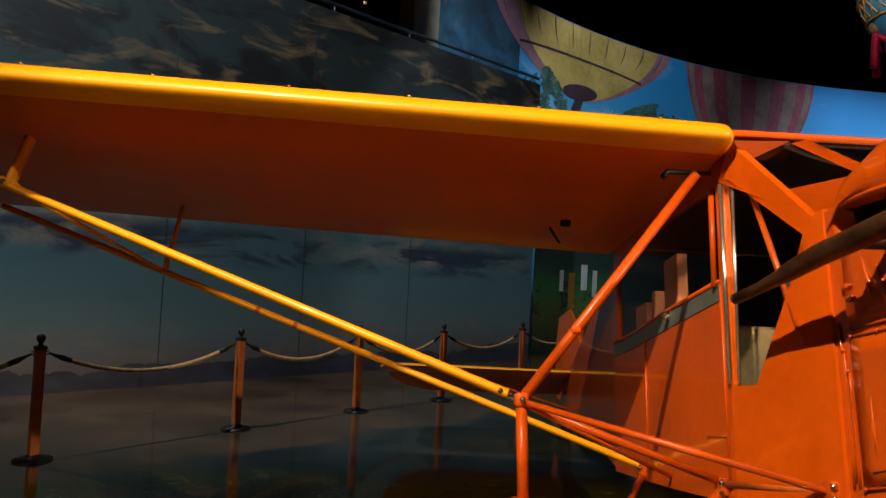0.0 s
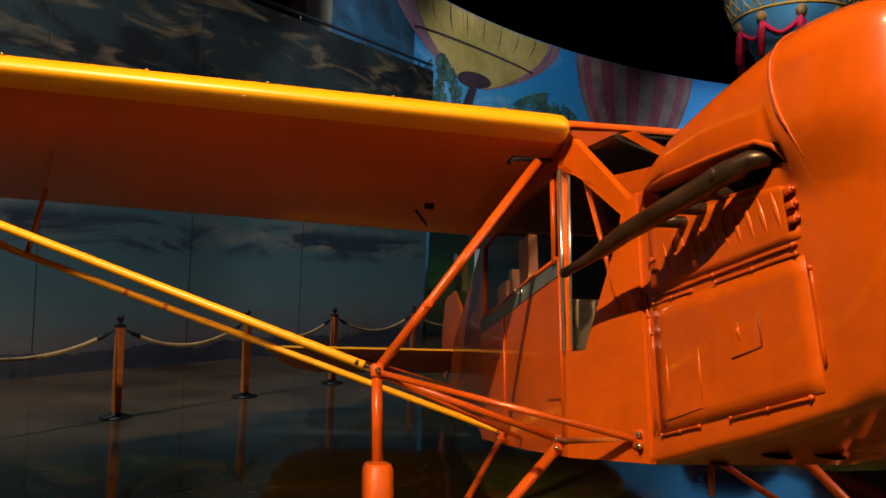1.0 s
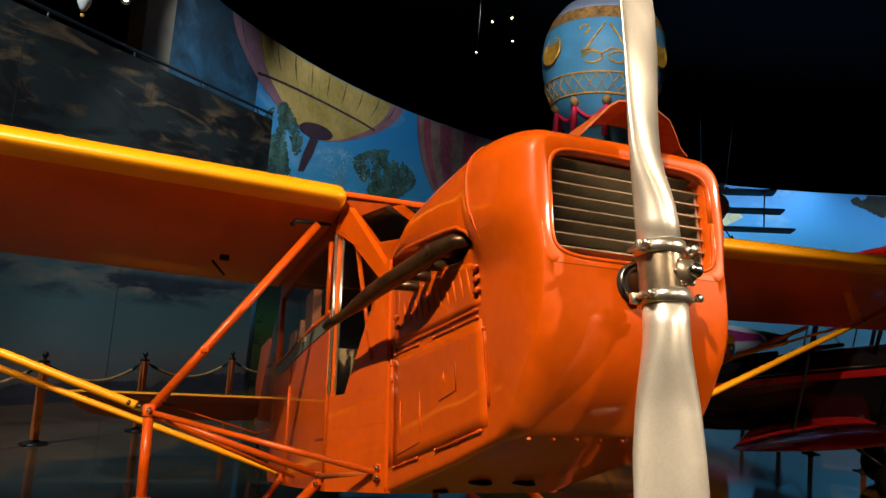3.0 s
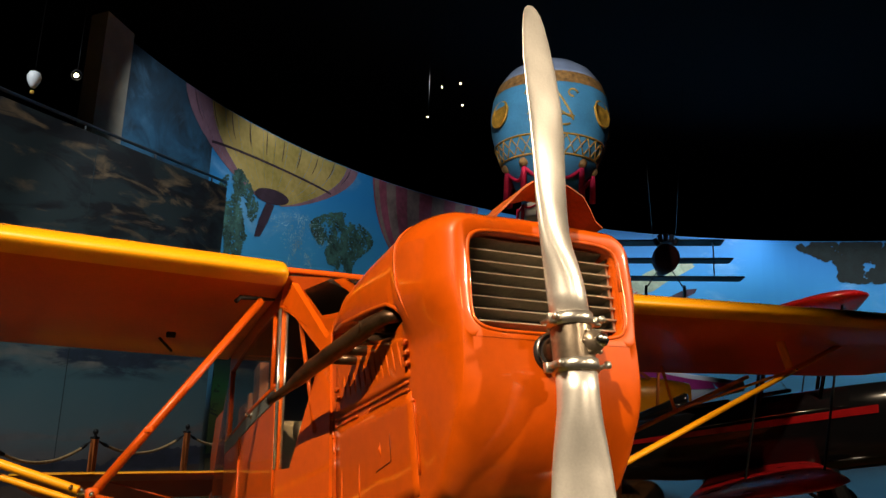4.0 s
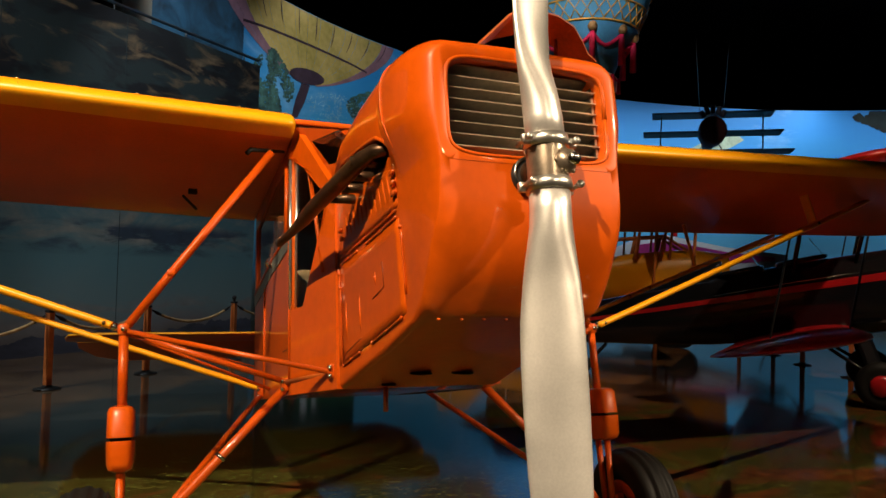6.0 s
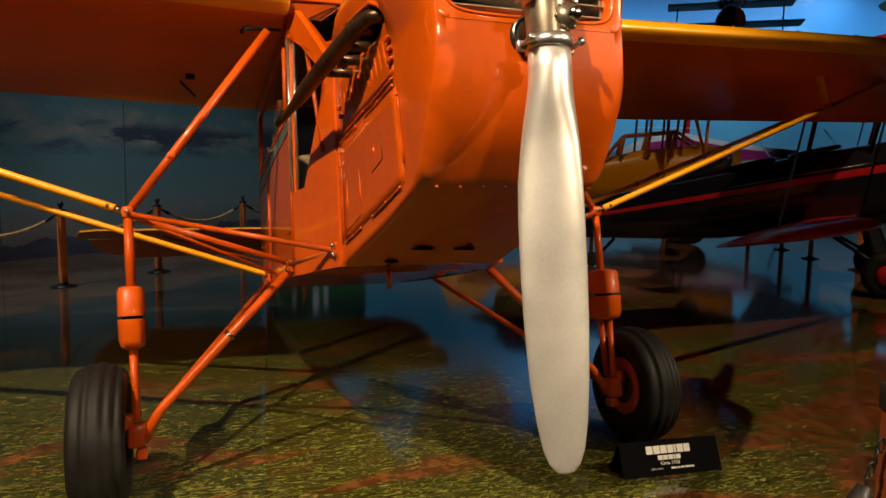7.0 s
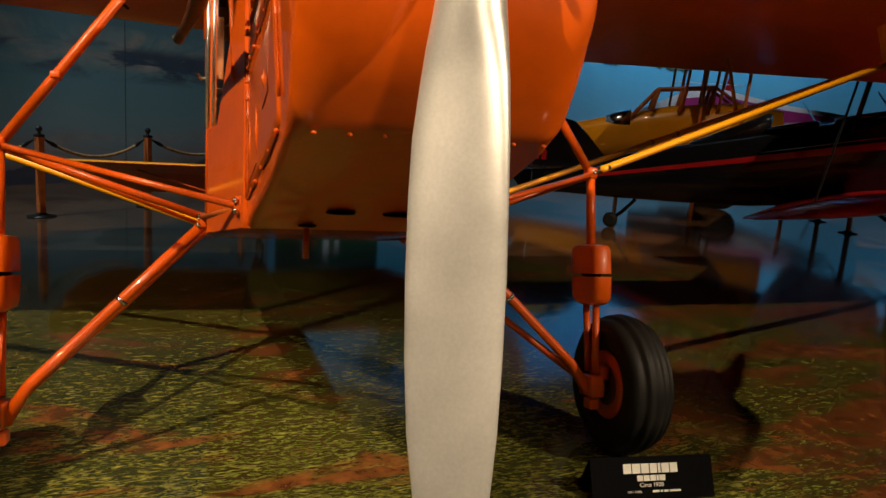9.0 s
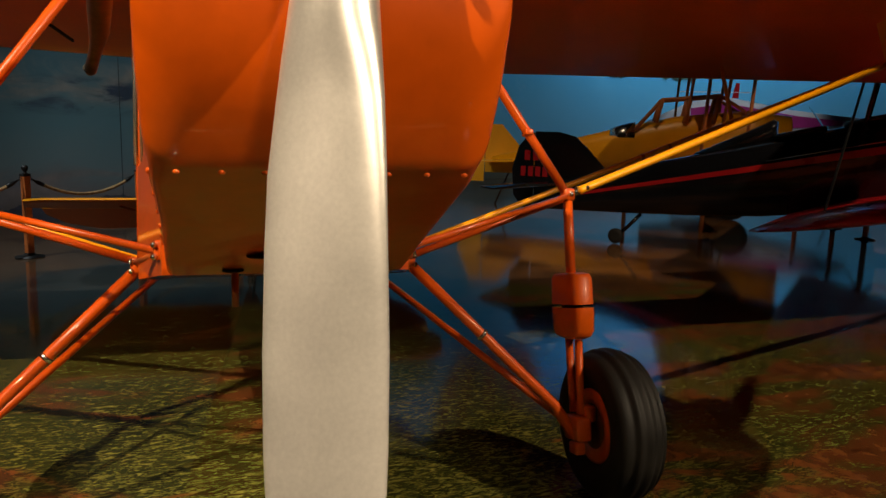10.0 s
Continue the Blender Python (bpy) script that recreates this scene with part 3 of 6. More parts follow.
def cowl_ring(y, n=0):
    half = cowl_half(y)
    zt = cowl_section(y)[3] + 0.012 * (1 - cowl_section(y)[5])
    return [(x, y, z) for x, z in half] + [(0, y, zt)] + [(-x, y, z) for x, z in half[:0:-1]]


def surf(s, y, z, off=0.0):
    return (s * (cowl_x(y, z) + off), y, z)


ys = [-1.40 - 0.27 * math.cos(math.pi / 2 * i / 30) for i in range(30)] + [-1.395 + 0.0130 * i for i in range(66)]
ys[-1] = -0.55
rings = [cowl_ring(y) for y in ys]
CN = len(rings[0])
hole = []
for y, g in ((-1.56, 0.0), (-1.640, 0.0), (-1.655, 0.002), (-1.665, 0.008), (-1.670, 0.016)):
    row = []
    for x, _, z in rings[0]:
        a = math.atan2((z - 0.485) / 0.155, x / 0.266)
        row.append(((0.266 + g) * math.copysign(abs(math.cos(a)) ** 0.3, math.cos(a)), y, 0.480 + (0.150 + g) * math.copysign(abs(math.sin(a)) ** 0.3, math.sin(a))))
    hole.append(row)
bm = loft(hole + rings, cap=False)
# faces inside the slot turn black, the opening's shade put into colour
for f in bm.faces:
    c = f.calc_center_median()
    if slot_open(c.y) > 0.35 and abs(c.x) < cowl_section(c.y)[1] - 0.02 and along(SLOT_LIP, c.y)[0] - 0.11 < c.z < along(SLOT_LIP, c.y)[0] and abs(c.x) > 0.2:
        f.material_index = 1
cowl = sharp(part("cowling", bm, [ORANGE, BLACK], plane, "glossy orange engine cowling"), 64)

# rolled lips round the grille opening and over the exhaust slot
lip = [(0.275 * math.copysign(abs(math.cos(a)) ** 0.3, math.cos(a)), -1.666, 0.480 + 0.159 * math.copysign(abs(math.sin(a)) ** 0.3, math.sin(a))) for a in [2 * math.pi * i / 160 for i in range(161)]]
part("grille_lip", path_tube(lip, 0.007, 10), ORANGE, cowl)
for s in (-1, 1):
    edge = [(s * (cowl_section(y)[2] - 0.012), y, along(SLOT_LIP, y)[0]) for y in [-0.625 - 0.02 * k for k in range(34)]]
    edge += [(s * 0.372, -1.322, 0.478), (s * 0.360, -1.338, 0.455), (s * 0.348, -1.342, 0.425)]
    part("slot_lip", path_tube(edge, [0.004] + [0.008] * (len(edge) - 2) + [0.004], 8), ORANGE, cowl)

# seams, panels, rods and ribs of the cowling
SEAM = mat("dark_panel_gap", (0.16, 0.022, 0.002), 0.6, vary=0.2)
def seam(y, grow, low=0.40):
    return [(x * grow, y + 0.05 * ease(-z, -0.62, -0.42) * -1, z + 0.002) for x, _, z in cowl_ring(y) if z > low]


part("seam_ridge", path_tube(seam(-1.375, 1.004), 0.0042, 6), ORANGE, cowl)
part("seam_gap", path_tube(seam(-1.366, 1.002), 0.0018, 5), SEAM, cowl)


def plate(s, y0, y1, zlo, zhi, off=0.003, ny=14, nz=8):
    bm = bmesh.new()
    out = []
    for i in range(ny + 1):
        y = y0 + (y1 - y0) * i / ny
        a, b = zlo(y), zhi(y)
        out.append([surf(s, y, a + (b - a) * j / nz, off) for j in range(nz + 1)])
    front = [[bm.verts.new(p) for p in r] for r in out]
    back = [[bm.verts.new((p[0] - s * 0.008, p[1], p[2])) for p in r] for r in out]
    for i in range(ny):
        for j in range(nz):
            bm.faces.new((front[i][j], front[i + 1][j], front[i + 1][j + 1], front[i][j + 1]))
    rim_f = front[0] + [r[-1] for r in front[1:]] + front[-1][-2::-1] + [r[0] for r in front[-2:0:-1]]
    rim_b = back[0] + [r[-1] for r in back[1:]] + back[-1][-2::-1] + [r[0] for r in back[-2:0:-1]]
    ring_faces(bm, rim_f, rim_b)
    return bm


def foot(y):
    return -0.232 + (-0.58 - y) * 0.150


for s in (-1, 1):
    door = part("access_panel", plate(s, -1.345, -0.615, lambda y: foot(y) + 0.012, lambda y: 0.188 + (-0.6 - y) * 0.02), ORANGE, cowl, "orange access panel with a dented face")
    part("upper_panel", plate(s, -1.345, -0.615, lambda y: 0.232 + (-0.6 - y) * 0.02, lambda y: along(SLOT_LIP, y)[0] - 0.112, 0.0028), ORANGE, cowl)
    for y0, z0, y1, z1 in ((-0.62, 0.218, -1.33, 0.234), (-0.62, 0.196, -0.86, 0.201), (-0.98, 0.203, -1.33, 0.211), (-0.62, foot(-0.62) + 0.006, -0.84, foot(-0.84) + 0.006), (-0.98, foot(-0.98) + 0.006, -1.31, foot(-1.31) + 0.006)):
        part("hinge_rod", path_tube([surf(s, y0 + (y1 - y0) * k / 6, z0 + (z1 - z0) * k / 6, 0.004) for k in range(7)], 0.0042, 6), ORANGE_TUBE, cowl)
        for k in (0.02, 0.5, 0.98):
            part("rivet", ball(surf(s, y0 + (y1 - y0) * k, z0 + (z1 - z0) * k, 0.005), 0.007, None, u=8, v=6), ORANGE_TUBE, cowl)
    for y, z0, z1 in ((-0.60, -0.215, 0.10), (-0.585, -0.20, 0.16), (-1.362, -0.05, 0.17), (-0.575, -0.22, 0.235)):
        part("hinge_rod", path_tube([surf(s, y, z0 + (z1 - z0) * k / 5, 0.003) for k in range(6)], 0.0045, 6), ORANGE_TUBE, cowl)
        part("rivet", ball(surf(s, y, z1, 0.005), 0.007, None, u=8, v=6), ORANGE_TUBE, cowl)
    for i in range(11):
        y = -0.74 - 0.055 * i
        part("louvre", path_tube([surf(s, y + 0.006 * k, 0.262 + 0.024 * k, -0.003 if 0 < k < 6 else -0.006) for k in range(7)], [0.002, 0.007, 0.010, 0.011, 0.010, 0.007, 0.002], 8), ORANGE, cowl)
    # small flap outline, clips and pressed ribs on the access panel
    for pts in (((-0.66, -0.175), (-0.86, -0.135)), ((-1.02, -0.01), (-1.15, 0.012)), ((-1.15, 0.012), (-1.15, 0.10))):
        part("crease", path_tube([surf(s, pts[0][0], pts[0][1], 0.003), surf(s, pts[1][0], pts[1][1], 0.003)], 0.0028, 5), SEAM, door)
    for y, z0, z1 in ((-1.06, 0.03, 0.085), (-0.86, -0.12, 0.04), (-0.68, -0.14, 0.03)):
        part("pressed_rib", path_tube([surf(s, y, z0, 0.001), surf(s, y, (z0 + z1) / 2, 0.003), surf(s, y, z1, 0.001)], [0.002, 0.006, 0.002], 6), ORANGE, door)
    part("clip", ball(surf(s, -1.06, 0.06, 0.004), 0.007, None, (1, 0.7, 1.5), 8, 6), ORANGE_TUBE, door)
    for y, z in ((-1.335, 0.36), (-1.335, 0.325), (-1.335, 0.29), (-0.63, 0.34), (-0.65, 0.30)):
        part("latch", box(*surf(s, y, z, 0.008), 0.014, 0.03, 0.018, 0.004), ORANGE_TUBE, cowl)
        part("rivet", ball(surf(s, y - 0.02, z, 0.008), 0.006, None, u=8, v=6), ORANGE_TUBE, cowl)
    # exhaust collector
    ex = path_tube([(s * 0.330, -1.300, 0.462), (s * 0.385, -1.255, 0.464), (s * 0.415, -1.190, 0.452), (s * 0.440, -1.090, 0.434), (s * 0.466, -0.930, 0.420), (s * 0.500, -0.740, 0.400), (s * 0.520, -0.625, 0.380), (s * 0.536, -0.560, 0.366), (s * 0.555, -0.490, 0.352), (s * 0.585, -0.385, 0.334)],
                   [0.020, 0.026, 0.030, 0.032, 0.032, 0.031, 0.028, 0.021, 0.018, 0.018], 20)
    exh = part("exhaust_pipe", ex, DARKMETAL, plane, "sooty brown exhaust pipe")
    part("bore", lathe([(0.017, 0), (0.017, 0.004)], (s * 0.587, -0.396, 0.337), (s * 0.3, 0.9, -0.2), 14), BLACK, exh)
    for y, z in ((-1.19, 0.446), (-1.08, 0.430), (-0.97, 0.418), (-0.86, 0.408)):
        part("stub", path_tube([(s * 0.30, y, z + 0.004), (s * 0.45, y + 0.02, z + 0.006)], 0.019, 10), DARKMETAL, exh)

for i in range(8):
    part("rivet", ball((-0.26 + 0.075 * i, -1.478, -0.146), 0.007, None, (1, 1, 0.7), 8, 6), ORANGE_TUBE, cowl)
for x, y in ((-0.09, -0.80), (0.09, -0.79), (-0.17, -0.62)):
    part("drain_hole", lathe([(0.045 if y < -0.7 else 0.03, 0), (0.045 if y < -0.7 else 0.03, 0.003)], (x, y, -0.268 - (y + 0.8) * 0.187), (0, 0.18, -1), 18), BLACK, cowl)
part("drain_pipe", path_tube([(-0.165, -0.56, -0.30), (-0.165, -0.55, -0.41)], 0.011, 10), ORANGE_TUBE, plane)

# grille
grille = part("radiator_grille", box(0, -1.545, 0.485, 0.54, 0.02, 0.31), BLACK, plane, "slatted aluminium radiator grille")
SLAT = mat("tarnished_slat", (0.58, 0.51, 0.40), 0.34, metal=0.8, vary=0.2, scale=6)
for i in range(8):
    z = 0.345 + 0.0375 * i
    q = [(-1.642, z + 0.010), (-1.640, z + 0.015), (-1.580, z + 0.008), (-1.582, z + 0.003)]
    part("slat", loft([[(x, y, zz) for y, zz in q] for x in (-0.262, 0.262)]), SLAT, grille, smooth=False)
for s in (-1, 1):
    part("slat_bracket", box(s * 0.258, -1.60, 0.485, 0.008, 0.06, 0.28), SLAT, grille, smooth=False)

# bent shutter plate over the cowling
cl = [(-0.20, -1.60, 0.655), (-0.10, -1.605, 0.755), (-0.01, -1.60, 0.848), (0.03, -1.595, 0.878), (0.12, -1.57, 0.905), (0.22, -1.535, 0.920), (0.30, -1.505, 0.908), (0.345, -1.48, 0.872), (0.38, -1.455, 0.840), (0.435, -1.425, 0.832)]
bm = bmesh.new()
rows = []
for i, p in enumerate(cl):
    d = (Vector(cl[min(i + 1, len(cl) - 1)]) - Vector(cl[max(0, i - 1)])).normalized()
    nrm = d.cross(Vector((0, 1, 0))).normalized()
    w = 0.22 if i < 4 else 0.22 - 0.01 * i
    a, b = Vector(p), Vector(p) + Vector((0, w, 0.01))
    rows.append([a + nrm * 0.003, b + nrm * 0.003, b - nrm * 0.003, a - nrm * 0.003])
SHUT = mat("weathered_orange_plate", (0.40, 0.085, 0.012), 0.5, vary=0.25, scale=7, grain=70, bump=0.2)
part("shutter_plate", loft(rows, bm=bm), SHUT, plane, "bent orange-brown shutter plate", smooth=False)
part("shutter_post", path_tube([(0.30, -1.36, 0.67), (0.28, -1.40, 0.91)], 0.008, 8), SHUT, plane)

# propeller
PY, PX, PZ = -1.775, -0.014, 0.264
prop = part("propeller_hub", lathe([(0.052, -0.15), (0.055, -0.12), (0.060, -0.05), (0.060, 0.05), (0.055, 0.12), (0.052, 0.15)], (PX, PY, PZ), (0, 0, 1), 32), HUBSTEEL, plane, "brown steel propeller hub")
# radius, chord, thickness, twist and the drift of the chord's middle on the lower and the upper blade
BLADE = [(0.060, 0.118, 0.118, 0, 0, 0), (0.14, 0.119, 0.118, 0, -0.003, -0.004), (0.185, 0.120, 0.114, 10, -0.005, -0.008), (0.24, 0.131, 0.098, 20, -0.009, -0.013), (0.29, 0.143, 0.080, 24, -0.013, -0.018), (0.35, 0.155, 0.064, 26, -0.017, -0.021), (0.45, 0.169, 0.050, 26, -0.024, -0.018), (0.56, 0.173, 0.039, 24, -0.028, -0.011), (0.70, 0.173, 0.030, 19.5, -0.031, -0.002), (0.84, 0.167, 0.023, 16.5, -0.034, 0), (0.97, 0.154, 0.017, 15.5, -0.036, -0.003), (1.08, 0.131, 0.013, 16, -0.036, -0.005), (1.15, 0.106, 0.011, 16, -0.036, -0.006), (1.185, 0.080, 0.009, 16, -0.036, -0.006), (1.205, 0.046, 0.007, 16, -0.036, -0.006), (1.210, 0.018, 0.005, 16, -0.036, -0.006)]
for sgn in (-1, 1):
    rings = []
    for r, w, th, tw, dlow, dup in BLADE:
        k = radians(-tw)
        r *= 1.0 + (0.012 if sgn < 0 else -0.014) * min(1.0, r)
        ring = []
        for i in range(40):
            a = 2 * math.pi * i / 40
            ca, sa = math.cos(a), math.sin(a)
            u = ca * w / 2 * (1.045 if sgn < 0 else 1.0)
            v = sa * th / 2 * (1.0 if sa < 0 else 0.75)
            x, y = u * math.cos(k) - v * math.sin(k), u * math.sin(k) + v * math.cos(k)
            ring.append((PX + (x + dlow if sgn < 0 else -x + dup), PY + y, PZ + sgn * r))
        rings.append(ring)
    part("propeller_blade", loft(rings), BLADEMAT, plane, "brushed aluminium propeller blade")
    zc = PZ + sgn * 0.066
    part("clamp", lathe([(0.060, -0.018), (0.067, -0.017), (0.068, 0.0), (0.067, 0.017), (0.060, 0.018)], (PX, PY, zc), (0, 0, 1), 32), ALU, prop)
    for s in (-1, 1):
        part("clamp_lug", box(PX + s * 0.074, PY - 0.020 * sgn, zc, 0.030, 0.018, 0.030, 0.005), ALU, prop)
        part("bolt", path_tube([(PX + s * 0.076, PY - 0.046, zc), (PX + s * 0.076, PY + 0.03, zc)], 0.007, 8), ALU, prop)
        part("bolt_head", lathe([(0.0115, -0.008), (0.0115, 0.004)], (PX + s * 0.076, PY - 0.044, zc), (0, 1, 0), 6), ALU, prop)
part("cap_nut", ball((PX + 0.040, PY - 0.080, PZ - 0.004), 0.021), STEEL, prop)
part("nut_collar", lathe([(0.034, 0.02), (0.036, 0), (0.030, -0.03)], (PX + 0.030, PY - 0.048, PZ - 0.004), (0.25, 1, 0), 12), HUBSTEEL, prop)
for i in range(6):
    a = i * math.pi / 3
    part("bolt", ball((PX + 0.030 + 0.033 * math.cos(a), PY - 0.060, PZ - 0.004 + 0.033 * math.sin(a)), 0.008, None, u=8, v=6), HUBSTEEL, prop)
part("hub_shaft", path_tube([(PX, PY, PZ), (PX, -1.60, PZ)], 0.045, 18), DARKMETAL, prop)
part("shaft_collar", lathe([(0.040, -0.02), (0.056, -0.016), (0.060, 0.0), (0.056, 0.012)], (PX - 0.005, -1.668, PZ), (0, 1, 0), 30), BLACK, plane)
part("shaft_collar", lathe([(0.050, -0.004), (0.055, -0.012), (0.060, -0.004)], (PX - 0.005, -1.682, PZ), (0, 1, 0), 30, cap=False), STEEL, plane)

# cabin: side panels with real openings
CREAM = mat("tan_upholstery", (0.20, 0.14, 0.075), 0.85, vary=0.3, scale=7, grain=60, bump=0.3)
# dark brown that stands in for the shade inside the cabin
CABIN = mat("cabin_inner_shade", (0.035, 0.018, 0.012), 0.8, vary=0.3, scale=5)
GREYBAND = mat("grey_sill_strip", (0.15, 0.16, 0.15), 0.4, metal=0.3, vary=0.15, scale=5)
CHROME = mat("bright_strip", (0.72, 0.68, 0.60), 0.22, metal=0.9, vary=0.12, scale=12)
WOOD = mat("orange_painted_wood", (0.46, 0.14, 0.035), 0.55, vary=0.15, scale=8, grain=40, bump=0.15)
PANE = bpy.data.materials.new("clear_pane")
PANE.use_nodes = True
pb = PANE.node_tree.nodes["Principled BSDF"]
pb.inputs["Base Color"].default_value, pb.inputs["Roughness"].default_value = (0.75, 0.78, 0.76, 1), 0.03
pb.inputs["Transmission Weight"].default_value, pb.inputs["IOR"].default_value = 1.0, 1.12


def side_x(y):
    return lerp_lin([(-0.60, 0.358), (-0.10, 0.488), (0.5, 0.502), (1.45, 0.490), (3.2, 0.30), (5.45, 0.045)], y)


def lerp_lin(rows, y):
    for a, b in zip(rows, rows[1:]):
        if y <= b[0]:
            k = (y - a[0]) / (b[0] - a[0])
            return a[1] + (b[1] - a[1]) * k
    return rows[-1][1]


def side_panel(s, pts, thick=0.02, off=0.0):
    bm = bmesh.new()
    a = [bm.verts.new((s * (side_x(y) + off), y, z)) for y, z in pts]
    b = [bm.verts.new((s * (side_x(y) + off - thick), y, z)) for y, z in pts]
    bm.faces.new(a)
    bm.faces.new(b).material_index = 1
    ring_faces(bm, a, b)
    bmesh.ops.triangulate(bm, faces=[f for f in bm.faces if len(f.verts) > 4])
    return bm


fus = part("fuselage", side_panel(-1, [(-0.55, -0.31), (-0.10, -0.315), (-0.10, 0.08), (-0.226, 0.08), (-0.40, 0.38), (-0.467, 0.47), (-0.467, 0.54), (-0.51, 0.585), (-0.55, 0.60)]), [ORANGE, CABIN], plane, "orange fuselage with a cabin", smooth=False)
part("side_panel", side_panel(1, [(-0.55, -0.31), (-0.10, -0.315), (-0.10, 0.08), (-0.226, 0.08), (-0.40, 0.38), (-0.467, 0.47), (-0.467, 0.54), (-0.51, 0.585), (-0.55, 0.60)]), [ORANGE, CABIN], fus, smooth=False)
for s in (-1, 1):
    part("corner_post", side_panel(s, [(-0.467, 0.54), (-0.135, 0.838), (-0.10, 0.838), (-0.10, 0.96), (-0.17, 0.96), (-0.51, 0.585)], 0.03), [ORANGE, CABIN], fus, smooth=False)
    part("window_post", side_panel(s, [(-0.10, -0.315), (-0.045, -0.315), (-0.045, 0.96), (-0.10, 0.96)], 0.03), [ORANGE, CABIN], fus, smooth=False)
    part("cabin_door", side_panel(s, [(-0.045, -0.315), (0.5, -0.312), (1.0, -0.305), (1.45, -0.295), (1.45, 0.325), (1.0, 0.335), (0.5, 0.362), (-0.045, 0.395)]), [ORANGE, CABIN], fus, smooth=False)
    part("sill_strip", side_panel(s, [(-0.045, 0.395), (0.5, 0.362), (1.0, 0.335), (1.45, 0.325), (1.45, 0.395), (1.0, 0.408), (0.5, 0.435), (-0.045, 0.462)], 0.03, 0.004), GREYBAND, fus, "grey sill strip under the cabin window", smooth=False)
    part("sill_cap", path_tube([(s * (side_x(y) + 0.004), y, z) for y, z in ((-0.045, 0.468), (0.5, 0.441), (1.0, 0.414), (1.42, 0.401))], 0.009, 6), ORANGE_TUBE, fus)
    part("top_rail", side_panel(s, [(-0.045, 0.84), (0.5, 0.86), (1.45, 0.84), (1.45, 0.97), (0.5, 1.0), (-0.045, 0.985)], 0.03), [ORANGE, CABIN], fus, smooth=False)
    part("rear_post", side_panel(s, [(1.37, 0.40), (1.45, 0.40), (1.45, 0.84), (1.37, 0.845)], 0.03, 0.002), [ORANGE, CABIN], fus, smooth=False)
    part("door_post", path_tube([(s * 0.500, -0.022, 0.45), (s * 0.500, -0.028, 0.83)], 0.012, 8), ORANGE_TUBE, fus)
    part("window_strip", path_tube([(s * 0.492, -0.098, 0.085), (s * 0.492, -0.098, 0.83)], 0.0085, 8), CHROME, fus, "bright metal window strip")
    part("window_guide", path_tube([(s * 0.470, -0.125, 0.09), (s * 0.470, -0.150, 0.80)], 0.006, 8), CHROME, fus)
    part("cabin_brace", path_tube([(s * 0.40, -0.44, 0.20), (s * 0.42, -0.16, 0.84)], 0.011, 8), ORANGE_TUBE, fus)
    part("door_edge", path_tube([(s * (side_x(-0.06) + 0.003), -0.06, -0.27), (s * (side_x(-0.06) + 0.003), -0.055, 0.45)], 0.005, 6), ORANGE_TUBE, fus)
    part("door_edge", path_tube([(s * (side_x(0.83) + 0.003), 0.83, -0.27), (s * (side_x(0.83) + 0.003), 0.84, 0.35)], 0.005, 6), ORANGE_TUBE, fus)
    part("door_step_plate", side_panel(s, [(-0.06, -0.10), (0.12, -0.10), (0.12, -0.094), (-0.06, -0.094)], 0.003, 0.003), SEAM, fus, smooth=False)
    hd = part("door_handle", path_tube([(s * 0.500, 0.47, 0.412), (s * 0.535, 0.47, 0.412), (s * 0.540, 0.43, 0.417)], 0.010, 8), STEEL, fus, "small chrome door handle")
    part("escutcheon", lathe([(0.022, 0), (0.018, 0.008)], (s * 0.506, 0.47, 0.412), (s, 0, 0), 14), STEEL, hd)
    for y, w, z1 in ((0.51, 0.17, 0.69), (0.76, 0.05, 0.58), (0.96, 0.18, 0.545)):
        part("window_board", box(s * 0.455, y, (0.40 + z1) / 2, 0.05, w, z1 - 0.40, 0.006), WOOD, fus, "orange painted wooden board in the cabin window", smooth=False)
    g = part("window_pane", side_panel(s, [(-0.226, 0.08), (-0.10, 0.08), (-0.10, 0.838), (-0.135, 0.838), (-0.467, 0.54), (-0.467, 0.47), (-0.40, 0.38)], 0.003, -0.012), PANE, fus, smooth=False)
    g.visible_shadow = False
    g = part("window_pane", side_panel(s, [(-0.045, 0.46), (0.5, 0.435), (1.0, 0.408), (1.37, 0.397), (1.37, 0.845), (0.5, 0.86), (-0.045, 0.84)], 0.003, -0.012), PANE, fus, smooth=False)
    g.visible_shadow = False
    # windscreen: outer quarter pane and its frame
    A, B, C, D = Vector((s * 0.405, -0.185, 0.905)), Vector((s * 0.262, -0.200, 0.968)), Vector((s * 0.345, -0.300, 0.750)), Vector((s * 0.165, -0.430, 0.770))
    bm = bmesh.new()
    bm.faces.new([bm.verts.new(p) for p in (A, B, D, C)])
    bmesh.ops.solidify(bm, geom=bm.faces[:], thickness=0.003)
    g = part("windscreen_pane", bm, PANE, fus, smooth=False)
    g.visible_shadow = False

    def strip(pts, name="windscreen_frame", thick=0.016):
        bm = bmesh.new()
        bm.faces.new([bm.verts.new(p) for p in pts])
        bmesh.ops.solidify(bm, geom=bm.faces[:], thickness=thick)
        part(name, bm, ORANGE, fus, smooth=False)

    strip([(s * 0.500, -0.10, 0.84), A + Vector((0, 0, 0.006)), C + Vector((0, -0.004, 0.004)), (s * 0.372, -0.52, 0.57)])
    strip([C, (s * 0.372, -0.52, 0.57), (s * 0.16, -0.56, 0.62), D])
    strip([B, (s * 0.205, -0.205, 0.985), (s * 0.105, -0.450, 0.775), D])
    strip([(s * 0.500, -0.10, 0.84), (s * 0.490, -0.20, 0.965), B + Vector((0, 0.006, 0.012)), A])
bm = bmesh.new()
